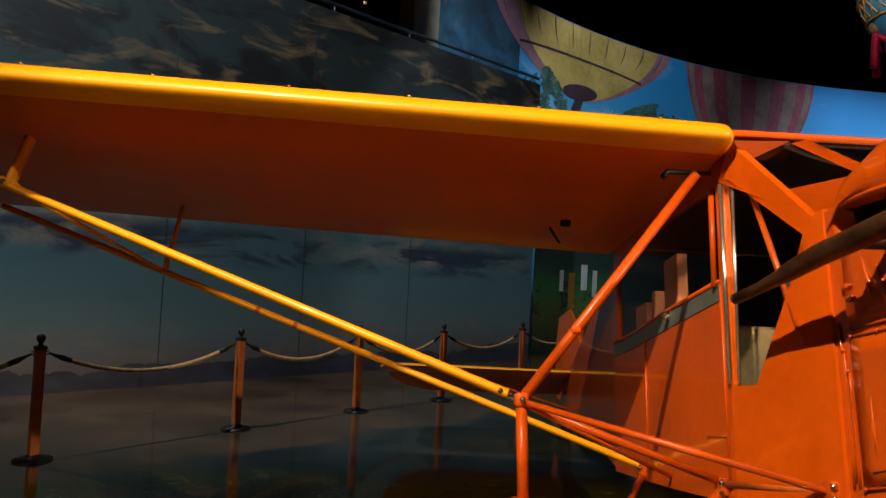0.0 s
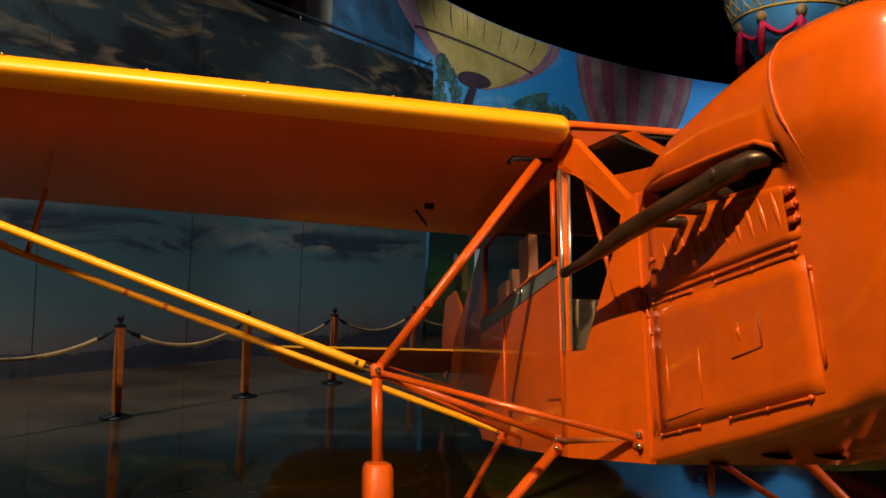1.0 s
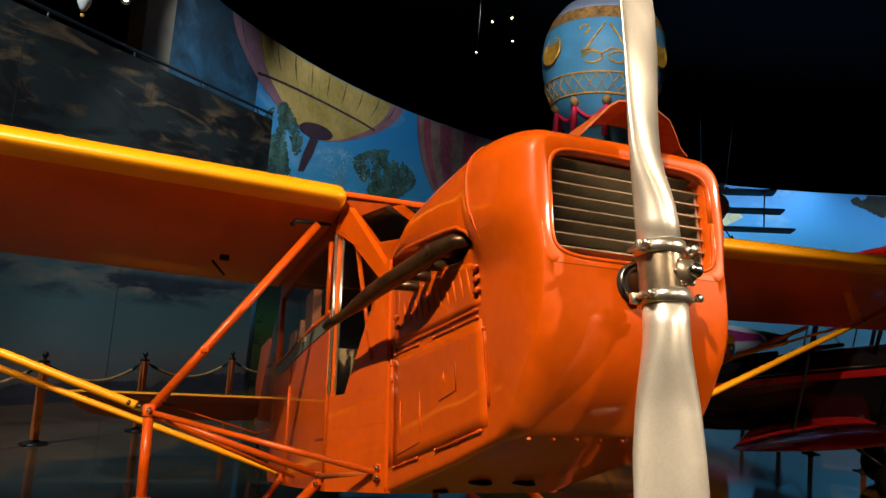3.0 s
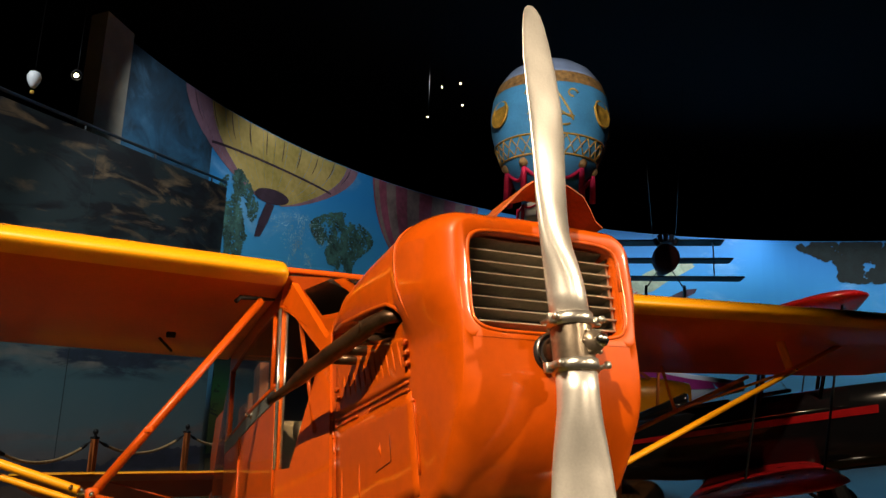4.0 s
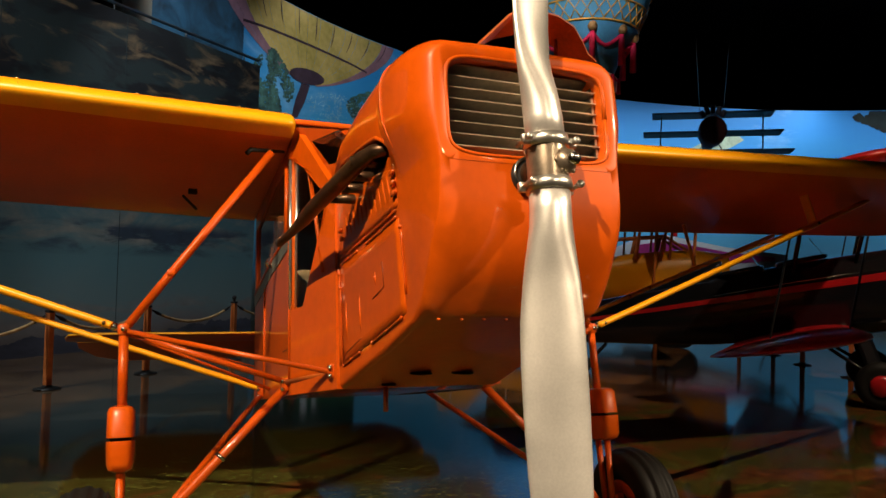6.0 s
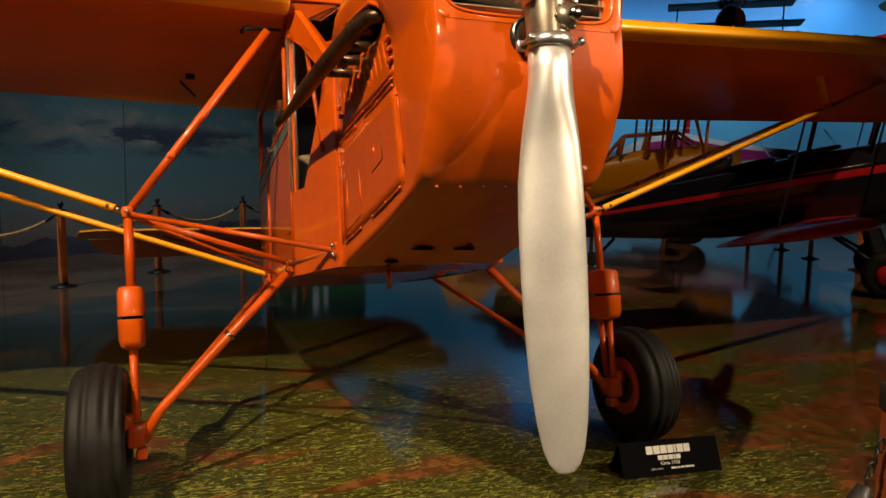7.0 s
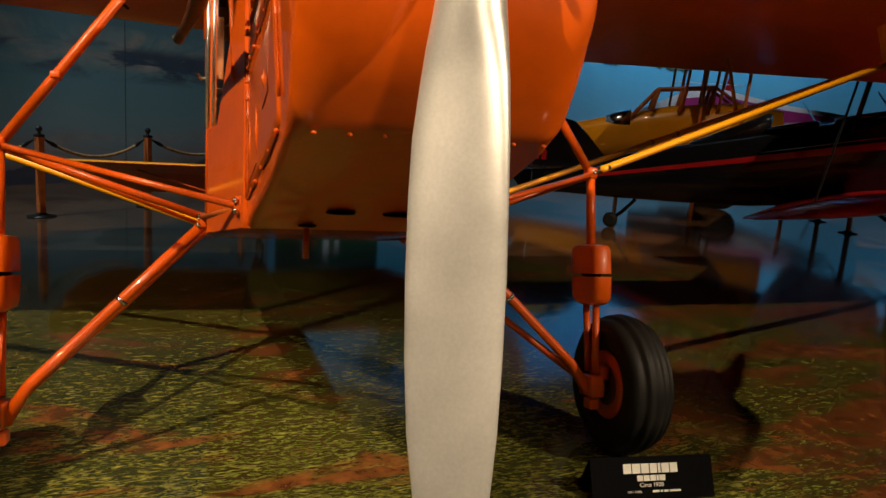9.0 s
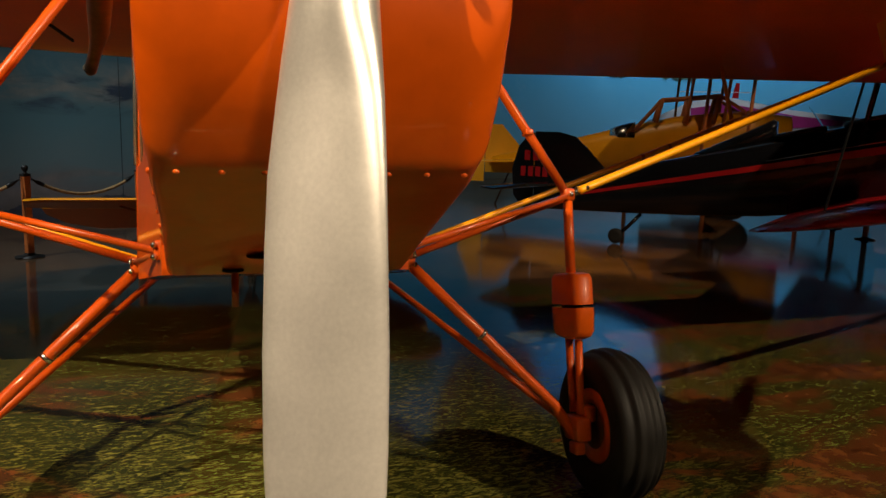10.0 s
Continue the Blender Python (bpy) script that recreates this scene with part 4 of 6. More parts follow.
bm.faces.new([bm.verts.new(p) for p in ((-0.205, -0.205, 0.985), (0.205, -0.205, 0.985), (0.105, -0.450, 0.775), (-0.105, -0.450, 0.775))])
bmesh.ops.solidify(bm, geom=bm.faces[:], thickness=0.003)
g = part("windscreen_pane", bm, PANE, fus, smooth=False)
g.visible_shadow = False
part("cabin_roof", box(0, 0.70, 1.000, 0.985, 1.80, 0.030, 0.012), ORANGE, fus, smooth=False)
part("cabin_floor", loft([[(-side_x(y) + 0.002, y, z) for y, z in ((-0.55, -0.311), (-0.10, -0.314), (1.45, -0.294), (1.45, -0.276), (-0.10, -0.296), (-0.55, -0.293))], [(side_x(y) - 0.002, y, z) for y, z in ((-0.55, -0.311), (-0.10, -0.314), (1.45, -0.294), (1.45, -0.276), (-0.10, -0.296), (-0.55, -0.293))]]), ORANGE, fus, smooth=False)
# thin dark sheets added so roof and floor look shaded through the panes
part("roof_shade_sheet", box(0, 0.62, 0.975, 0.93, 1.60, 0.012), CABIN, fus, smooth=False)
part("floor_shade_sheet", box(0, 0.45, -0.262, 0.70, 1.9, 0.012), CABIN, fus, smooth=False)
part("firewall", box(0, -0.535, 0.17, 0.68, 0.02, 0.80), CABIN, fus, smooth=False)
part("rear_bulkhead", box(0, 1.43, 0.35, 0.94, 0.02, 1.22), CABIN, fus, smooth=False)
for x in (-0.22, 0.22):
    part("cabin_seat", box(x, 0.36, 0.14, 0.36, 0.10, 0.46, 0.045, None, 3), CREAM, fus, "tan cloth cabin seat")
    part("cabin_seat", box(x, 0.14, -0.06, 0.36, 0.42, 0.10, 0.035, None, 3), CREAM, fus, "tan cloth cabin seat")
part("control_stick", path_tube([(-0.05, -0.25, -0.25), (-0.05, -0.12, 0.30)], 0.012, 8), YELLOW, fus)
rows = []
for y, zt, zb in ((1.44, 0.965, -0.294), (2.2, 0.86, -0.20), (3.2, 0.72, -0.08), (4.3, 0.58, 0.06), (5.45, 0.47, 0.20)):
    w = side_x(y)
    rows.append([(-w, y, zb + 0.02), (-w, y, zt - 0.10), (-w * 0.55, y, zt), (w * 0.55, y, zt), (w, y, zt - 0.10), (w, y, zb + 0.02), (w * 0.9, y, zb), (-w * 0.9, y, zb)])
part("rear_fuselage", loft(rows), ORANGE, fus, smooth=False)


# wings
def airfoil(x, y0, chord, z0, thick, n=26):
    up, lo = [], []
    for i in range(n + 1):
        k = (1 - math.cos(math.pi * i / n)) / 2
        t = thick / 0.2 * (0.2969 * math.sqrt(k) - 0.126 * k - 0.3516 * k ** 2 + 0.2843 * k ** 3 - 0.1015 * k ** 4)
        camber = 0.035 * math.sin(math.pi * min(1, k ** 0.8))
        up.append((x, y0 + chord * k, z0 + chord * (camber + t)))
        lo.append((x, y0 + chord * k, z0 + chord * (camber * 0.5 - t * 0.72)))
    return up + lo[-2:0:-1]


for s in (-1, 1):
    rings = []
    stations = [(0.49, 0.02, 1.80, 0.105), (0.505, 0.004, 1.83, 0.118)] + [(0.53 + 0.243 * i, 0, 1.83, 0.12 if i % 2 else 0.1185) for i in range(21)] + [(5.9, 0.08, 1.68, 0.11), (6.15, 0.25, 1.35, 0.09), (6.25, 0.55, 0.8, 0.06)]
    for x, dy, c, th in stations:
        rings.append(airfoil(s * x, -0.26 + dy, c, 0.965 + 0.03 * (x - 0.49), th))
    bm = loft(rings)
    bmesh.ops.recalc_face_normals(bm, faces=bm.faces)
    # undersides get a darker, redder orange than the yellow tops
    for f in bm.faces:
        c = f.calc_center_median()
        if f.normal.z < -0.2 and c.y > -0.13 and abs(c.x) < 5.8:
            f.material_index = 1
    wing = part("wing", bm, [YELLOW, UNDERSIDE_ORANGE], plane, "yellow fabric-covered wing with an orange underside")
    for x in (0.75, 1.2, 1.68, 2.12, 2.62, 3.1, 3.6, 4.1):
        part("nail_head", ball((s * x, -0.215, 1.030 + 0.03 * (x - 0.49)), 0.007, None, (1, 1, 0.6), 8, 6), STEEL, wing)
    J = Vector((s * 1.215, 0, 0))
    LF, LR = Vector((s * 0.497, -0.02, -0.275)), Vector((s * 0.505, 0.90, -0.275))
    SX = Vector((s * 3.34, 0.255, 0.785))
    front_a, front_b = J + Vector((s * 0.05, 0.0, 0.018)), Vector((s * 4.20, 0.355, 1.095))
    ws = part("wing_strut", fairing(front_a, front_b, 0.080, 0.046), YELLOW, plane, "yellow streamlined wing strut")
    part("strut_collar", fairing(SX - Vector((s * 0.03, 0.003, 0.011)), SX + Vector((s * 0.03, 0.003, 0.011)), 0.095, 0.060), YELLOW, ws)
    part("bolt", ball(SX + Vector((0, -0.05, 0)), 0.012, None, u=8, v=6), STEEL, ws)
    part("strut_end", path_tube([J + Vector((s * 0.005, 0, 0.002)), front_a + Vector((s * 0.02, 0, 0.007))], [0.014, 0.022], 10), STEEL, ws)
    part("bolt", ball(front_a + Vector((s * 0.03, -0.03, 0.01)), 0.011, None, u=8, v=6), DARKMETAL, ws)
    rear_a, rear_b = LR + Vector((s * 0.025, 0, 0.038)), Vector((s * 3.92, 1.20, 0.955))
    wr = part("wing_strut", fairing(rear_a, rear_b, 0.072, 0.044), YELLOW, plane, "yellow streamlined wing strut")
    for k in (0.50, 0.56):
        p = rear_a.lerp(rear_b, k)
        part("strut_tape", fairing(p, p + (rear_b - rear_a).normalized() * 0.022, 0.076, 0.048), SHUT, wr)
    part("jury_strut", fairing(SX, (s * 3.27, 0.25, 1.08), 0.075, 0.036), YELLOW, plane)
    pr = rear_a.lerp(rear_b, 0.72)
    part("jury_strut", path_tube([pr, (pr.x + s * -0.03, 1.16, 1.0)], 0.013, 8), YELLOW, plane)
    part("jury_brace", path_tube([SX, pr], 0.010, 8), YELLOW, plane)
    # outrigger
    top = Vector((s * 0.585, -0.105, 0.862))
    og = part("outrigger_strut", path_tube([J, J.lerp(top, 0.3), top], 0.0195, 14), ORANGE_TUBE, plane)
    part("bracket", box(*J.lerp(top, 0.30), 0.036, 0.050, 0.026, 0.005), ORANGE_TUBE, og)
    part("outrigger_strut", path_tube([J + Vector((0, 0.0, -0.01)), LF + Vector((s * 0.02, 0, 0.03))], 0.0145, 12), ORANGE_TUBE, plane)
    part("outrigger_strut", path_tube([J + Vector((0, -0.01, -0.005)), (s * 0.375, -0.50, -0.240)], 0.012, 12), ORANGE_TUBE, plane)
    part("outrigger_strut", path_tube([J + Vector((0, 0.02, -0.01)), (s * 0.51, 0.50, -0.262)], 0.009, 8), ORANGE_TUBE, plane)
    part("joint_plate", box(*J, 0.05, 0.06, 0.055, 0.012), ORANGE_TUBE, plane)
    part("joint_bolt", ball(J + Vector((0, -0.04, 0.0)), 0.011, None, u=8, v=6), STEEL, plane)
    for p in (LF, LR, Vector((s * 0.372, -0.50, -0.245))):
        part("fuselage_fitting", box(p.x + s * 0.008, p.y, p.z + 0.01, 0.035, 0.055, 0.06, 0.008), ORANGE_TUBE, plane)
        for dz in (0.025, -0.01):
            part("joint_bolt", ball((p.x + s * 0.022, p.y - 0.03, p.z + dz), 0.010, None, u=8, v=6), STEEL, plane)
    part("longeron_strip", path_tube([LF + Vector((s * 0.01, 0, 0.02)), (s * 0.374, -0.49, -0.238)], 0.012, 8), SHUT, plane)
    part("pitot_tube", path_tube([(s * 0.52, -0.09, 0.875), (s * 0.60, -0.07, 0.882), (s * 0.68, -0.06, 0.884), (s * 0.70, -0.075, 0.858)], [0.007, 0.010, 0.012, 0.012], 8), BLACK, plane)
    part("wing_fitting", box(s * 0.93, 0.66, 0.872, 0.05, 0.03, 0.03, 0.006), BLACK, plane)
    part("wing_fitting", path_tube([(s * 0.98, 0.80, 0.885), (s * 0.90, 0.98, 0.86)], 0.008, 6), BLACK, plane)
    # landing gear
    H = Vector((s * 1.185, -0.075, -0.975))
    sd = (H - J).normalized()
    part("shock_strut", path_tube([J, J + sd * 0.36], 0.021, 14), ORANGE_TUBE, plane)
    rings = []
    for k, w, l in ((0.335, 0.030, 0.07), (0.342, 0.048, 0.105), (0.36, 0.056, 0.118), (0.468, 0.057, 0.120)):
        rings.append([(J.x + sd.x * k + w * math.copysign(abs(math.cos(a)) ** 0.55, math.cos(a)), J.y + sd.y * k + l * math.copysign(abs(math.sin(a)) ** 0.55, math.sin(a)), J.z + sd.z * k) for a in [2 * math.pi * i / 28 for i in range(28)]])
    sh = sharp(part("shock_housing", loft(rings), ORANGE, plane, "rounded orange shock absorber housing"))
    rings = []
    for k, w, l in ((0.482, 0.058, 0.122), (0.575, 0.055, 0.118), (0.60, 0.048, 0.10), (0.612, 0.030, 0.07)):
        rings.append([(J.x + sd.x * k + w * math.copysign(abs(math.cos(a)) ** 0.55, math.cos(a)), J.y + sd.y * k + l * math.copysign(abs(math.sin(a)) ** 0.55, math.sin(a)), J.z + sd.z * k) for a in [2 * math.pi * i / 28 for i in range(28)]])
    sharp(part("shock_housing", loft(rings), ORANGE, plane, "rounded orange shock absorber housing"))
    part("shock_core", path_tube([J + sd * 0.46, J + sd * 0.49], 0.045, 14), BLACK, plane)
    for dy in (-0.045, 0.045):
        part("shock_tube", path_tube([J + sd * 0.60 + Vector((0, dy, 0)), H + Vector((0, dy * 0.7, 0.06))], 0.0165, 12), ORANGE_TUBE, plane)
    mid = LF.lerp(H, 0.86)
    leg = part("gear_leg", path_tube([LF, LF.lerp(H, 0.4), mid, H + Vector((-s * 0.02, 0, -0.03))], [0.022, 0.0215, 0.0215, 0.027], 14), ORANGE_TUBE, plane)
    part("clamp_band", path_tube([LF.lerp(H, 0.42), LF.lerp(H, 0.435)], 0.026, 12), STEEL, leg)
    part("gear_leg", path_tube([LR, H + Vector((-s * 0.03, 0.03, 0.02))], 0.017, 12), ORANGE_TUBE, plane)
    part("brake_line", path_tube([LF.lerp(H, 0.3) + Vector((0, 0.05, 0.0)), LF.lerp(H, 0.34) + Vector((-s * 0.03, 0.03, 0.05)), LF.lerp(H, 0.40) + Vector((0, 0.03, 0.0))], 0.006, 6), BLACK, plane)
    part("axle_block", box(H.x, H.y, H.z, 0.07, 0.13, 0.10, 0.014), ORANGE_TUBE, plane)
    part("axle_block", box(H.x + s * 0.035, H.y - 0.02, H.z + 0.06, 0.05, 0.08, 0.07, 0.012), ORANGE_TUBE, plane)
    part("axle_tab", box(H.x - s * 0.02, H.y - 0.03, H.z - 0.075, 0.045, 0.07, 0.05, 0.01), ORANGE_TUBE, plane)
    WC = Vector((s * 1.325, -0.085, -0.972))
    prof = [(0.150, -0.072), (0.185, -0.098), (0.225, -0.110), (0.262, -0.104), (0.290, -0.085)]
    tread = []
    for i, a in enumerate([-0.080, -0.068, -0.062, -0.048, -0.042, -0.028, -0.022, -0.006, 0.006, 0.022, 0.028, 0.042, 0.048, 0.062, 0.068, 0.080]):
        tread.append((0.318 - 0.028 * (a / 0.08) ** 2 - (0.006 if (i // 2) % 2 else 0.0), a))
    prof += tread + [(r, -a) for r, a in reversed(prof)]
    wheel = part("wheel", lathe(prof, WC, (1, 0, 0), 56, cap=False), RUBBER, plane, "black ribbed rubber tyre")
    for t in (-1, 1):
        part("rim", lathe([(0.070, 0.045 * t), (0.095, 0.078 * t), (0.140, 0.084 * t), (0.158, 0.074 * t), (0.158, 0.0)], WC, (1, 0, 0), 40, cap=False), ORANGE, wheel, "orange wheel disc")
        part("brake_drum", lathe([(0.105, 0.02 * t), (0.105, 0.066 * t), (0.085, 0.082 * t), (0.03, 0.086 * t), (0.001, 0.088 * t)], WC, (1, 0, 0), 32, cap=False), DARKMETAL, wheel)
    part("axle", path_tube([H, WC], 0.032, 14), DARKMETAL, wheel)

# tail
def two_sided(bm):
    bmesh.ops.recalc_face_normals(bm, faces=bm.faces)
    for f in bm.faces:
        if f.normal.z < -0.3:
            f.material_index = 1
    return bm


rows = []
for x, y0, y1, zt in ((-2.0, 4.45, 4.60, 0.445), (-1.95, 4.24, 4.72, 0.45), (-1.8, 4.16, 4.78, 0.452), (0, 4.13, 4.80, 0.455), (1.8, 4.16, 4.78, 0.452), (1.95, 4.24, 4.72, 0.45), (2.0, 4.45, 4.60, 0.445)):
    rows.append([(x, y0, zt + 0.004), (x, y0 + 0.05, zt + 0.02), (x, y1, zt + 0.016), (x, y1, zt - 0.016), (x, y0 + 0.05, zt - 0.02), (x, y0, zt - 0.004)])
tailplane = part("tailplane", two_sided(loft(rows)), [YELLOW, UNDERSIDE_ORANGE], plane, "yellow tailplane with rounded tips", smooth=False)
for s in (-1, 1):
    rows = []
    for x, y1 in ((0.08, 5.30), (1.5, 5.36), (1.78, 5.22), (1.93, 4.98)):
        zt = 0.452
        k = (y1 - 4.80) / 0.56
        rows.append([(s * x, 4.805, zt + 0.014), (s * x, y1, zt - 0.16 * k + 0.004), (s * x, y1, zt - 0.16 * k - 0.004), (s * x, 4.805, zt - 0.014)])
    part("elevator", two_sided(loft(rows)), [YELLOW, UNDERSIDE_ORANGE], tailplane, smooth=False)
    part("tail_brace", path_tube([(s * 0.12, 4.5, 0.12), (s * 1.2, 4.5, 0.43)], 0.010, 8), ORANGE_TUBE, tailplane)
part("fin", loft([[(-0.02, 4.3, 0.5), (0.02, 4.3, 0.5), (0.02, 5.42, 0.5), (-0.02, 5.42, 0.5)], [(-0.016, 4.75, 1.0), (0.016, 4.75, 1.0), (0.016, 5.42, 1.0), (-0.016, 5.42, 1.0)], [(-0.01, 5.1, 1.22), (0.01, 5.1, 1.22), (0.01, 5.42, 1.22), (-0.01, 5.42, 1.22)]]), ORANGE, plane, smooth=False)
part("rudder", loft([[(-0.02, 5.43, 0.22), (0.02, 5.43, 0.22), (0.006, 5.85, 0.30), (-0.006, 5.85, 0.30)], [(-0.018, 5.43, 0.8), (0.018, 5.43, 0.8), (0.006, 6.0, 0.8), (-0.006, 6.0, 0.8)], [(-0.01, 5.43, 1.22), (0.01, 5.43, 1.22), (0.005, 5.75, 1.22), (-0.005, 5.75, 1.22)]]), ORANGE, plane, smooth=False)
tw = part("tail_wheel", lathe([(0.04, -0.025), (0.10, -0.03), (0.112, 0), (0.10, 0.03), (0.04, 0.025)], (0, 5.30, -0.04), (1, 0, 0), 24), RUBBER, plane)
part("tail_fork", path_tube([(0.05, 5.30, -0.04), (0.03, 5.2, 0.12), (0, 5.12, 0.24)], 0.014, 8), DARKMETAL, tw)


# ---- rope barrier ----
IRON = mat("black_iron", (0.012, 0.011, 0.011), 0.45, vary=0.3, scale=12, bump=0.2)


def rope_post():
    e = empty("rope_post")
    part("base_plate", lathe([(0.15, 0), (0.15, 0.012), (0.06, 0.03), (0.05, 0.05)], (0, 0, 0), (0, 0, 1), 28), IRON, e, "round black base plate")
    part("shaft", box(0, 0, 0.475, 0.072, 0.072, 0.86, 0.006), POSTWOOD, e, smooth=False)
    part("cap", box(0, 0, 0.918, 0.084, 0.084, 0.03, 0.006), IRON, e, smooth=False)
    part("finial", lathe([(0.030, 0.93), (0.018, 0.945), (0.016, 0.955), (0.030, 0.975), (0.036, 0.995), (0.030, 1.018), (0.010, 1.03)], (0, 0, 0), (0, 0, 1), 18), IRON, e, "black iron ball finial")
    for s in (-1, 1):
        part("ring", path_tube([(s * 0.042, 0, 0.88), (s * 0.066, 0, 0.895), (s * 0.072, 0, 0.87), (s * 0.05, 0, 0.86)], 0.006, 8), IRON, e)
    return tagged(e, "square redwood barrier post with black ball finial", "barrier post", group="rope barrier posts")


def rope(a, b, sag, label="sagging manila rope with black end hooks between posts"):
    a, b = Vector((*a, 0.87)), Vector((*b, 0.87))
    d = (b - a).normalized()
    a, b = a + d * 0.07, b - d * 0.07
    e = tagged(empty("barrier_rope"), label, "rope", group="barrier ropes")
    pts = [a.lerp(b, i / 24) - Vector((0, 0, sag * 4 * (i / 24) * (1 - i / 24))) for i in range(25)]
    body = bmesh.new()
    for st in range(3):
        strand = []
        for i in range(97):
            k = 0.09 + 0.82 * i / 96
            p = a.lerp(b, k) - Vector((0, 0, sag * 4 * k * (1 - k)))
            ph = i * 1.1 + st * 2.094
            side = d.cross(Vector((0, 0, 1)))
            strand.append(p + side * (0.010 * math.cos(ph)) + Vector((0, 0, 0.010 * math.sin(ph))))
        path_tube(strand, 0.0125, 6, body)
    part("rope", body, ROPE, e)
    for q, s in ((a, 1), (b, -1)):
        k0, k1 = (0.02, 0.10) if s > 0 else (0.98, 0.90)
        f = lambda k: a.lerp(b, k) - Vector((0, 0, sag * 4 * k * (1 - k)))
        part("end_hook", path_tube([q, f(k0), f((k0 + k1) / 2), f(k1)], [0.008, 0.011, 0.024, 0.022], 10), IRON, e)
    return e


first = rope_post()
POSTS = [(-5.75, 2.15), (-4.56, 3.60), (-3.23, 5.00), (-2.06, 6.16), (-0.97, 7.16), (0.33, 8.35), (1.6, 9.6)]
first.matrix_world = pose(*POSTS[0], 0, 0, 0, 45)
for p in POSTS[1:]:
    copy_thing(first, pose(*p, 0, 0, 0, 45))
for a, b in zip(POSTS, POSTS[1:]):
    rope(a, b, 0.20)
FAR = [(9.4, 4.4), (10.0, 5.8), (10.75, 7.1), (11.4, 8.6), (10.2, 10.0), (9.0, 11.2)]
for p in FAR:
    copy_thing(first, pose(*p, 0, 0, 0, 25))
for a, b in zip(FAR, FAR[1:]):
    rope(a, b, 0.22)

# barrier post beside the visitor's path
near = tagged(empty("rope_post", pose(0.685, -2.245, 0, 0, 0, -28)), "orange painted barrier post with black cap and sign plate", "barrier post")
NEARWOOD = mat("orange_barrier_paint", (0.17, 0.034, 0.008), 0.5, vary=0.15, scale=6, bump=0.1)
part("base_plate", lathe([(0.16, 0), (0.16, 0.014), (0.06, 0.03)], (0, 0, 0), (0, 0, 1), 28), IRON, near)
part("shaft", box(0, 0, 0.437, 0.09, 0.09, 0.814, 0.006), NEARWOOD, near, smooth=False)
part("cap", box(0, 0, 0.879, 0.105, 0.105, 0.075, 0.010), IRON, near, smooth=False)
part("plate", box(-0.012, -0.0475, 0.755, 0.062, 0.005, 0.075, 0.002), IRON, near, smooth=False)
chain = [(-0.05, -0.02, 0.79), (-0.075, -0.03, 0.765), (-0.09, -0.04, 0.735), (-0.105, -0.05, 0.705), (-0.12, -0.06, 0.675)]
for i, p in enumerate(chain):
    c = Vector(p)
    lk = [c + Vector((0.010 * math.cos(t) if i % 2 else 0.004 * math.cos(t), 0.004 * math.cos(t) if i % 2 else 0.010 * math.cos(t), 0.020 * math.sin(t))) for t in [2 * math.pi * j / 12 for j in range(13)]]
    part("chain_link", path_tube(lk, 0.004, 6, cap=False), IRON, near)
nr = tagged(empty("barrier_rope", pose(0.685, -2.245, 0, 0, 0, -28)), "thick manila rope with a black end sleeve on the near post", "rope")
part("end_sleeve", path_tube([(-0.125, -0.065, 0.665), (-0.15, -0.08, 0.61), (-0.19, -0.10, 0.55)], [0.018, 0.032, 0.030], 12), IRON, nr)
bm = bmesh.new()
for st in range(3):
    strand = []
    for i in range(70):
        k = i / 69
        p = Vector((-0.18 - 1.25 * k, -0.095 - 0.55 * k, 0.56 - 0.30 * math.sin(math.pi * k * 0.8)))
        ph = i * 0.9 + st * 2.094
        strand.append(p + Vector((0.004 * math.cos(ph), 0.013 * math.cos(ph), 0.013 * math.sin(ph))))
    path_tube(strand, 0.016, 7, bm)
part("rope", bm, ROPE, nr)

# ---- display sign on the floor ----
sign = tagged(empty("display_sign", pose(1.215, -0.73, 0, 0, 0, -8)), "black tent-shaped display sign with white lettering on the floor", "sign")
PLASTIC = mat("black_acrylic", (0.006, 0.006, 0.007), 0.12, vary=0.1, coat=0.3)
TEXTW = mat("white_letters", (0.80, 0.78, 0.72), 0.5, vary=0.04)
tri = [(-0.075, 0.0), (-0.071, 0.0), (0.0, 0.146), (0.071, 0.0), (0.075, 0.0), (0.003, 0.152), (-0.003, 0.152)]
part("board", loft([[(x, y, z) for y, z in tri] for x in (-0.27, 0.27)]), PLASTIC, sign, smooth=False)
part("front_sheet", loft([[(x, -0.072, 0.001), (x, -0.0755, 0.001), (x, -0.0035, 0.153), (x, 0.0, 0.153)] for x in (-0.272, 0.272)]), PLASTIC, sign, smooth=False)
part("back_sheet", loft([[(x, 0.072, 0.001), (x, 0.0755, 0.001), (x, 0.0035, 0.153), (x, 0.0, 0.153)] for x in (-0.272, 0.272)]), PLASTIC, sign, smooth=False)
TILT_SIGN = pose(0, -0.0765, 0, math.degrees(math.atan2(0.152, 0.072)), 0, 0)


def lettering(text, x, h, size, name="lettering"):
    cu = bpy.data.curves.new(name, "FONT")
    cu.body, cu.size, cu.align_x, cu.extrude = text, size, "CENTER", 0.0004
    tmp = bpy.data.objects.new("tmp", cu)
    scene.collection.objects.link(tmp)
    me = bpy.data.meshes.new_from_object(tmp.evaluated_get(bpy.context.evaluated_depsgraph_get()))
    bpy.data.objects.remove(tmp)
    me.materials.clear()
    me.materials.append(TEXTW)
    ob = new(name, me)
    ob.parent = sign
    ob.matrix_local = TILT_SIGN @ pose(x, h, 0.0012)
    return ob


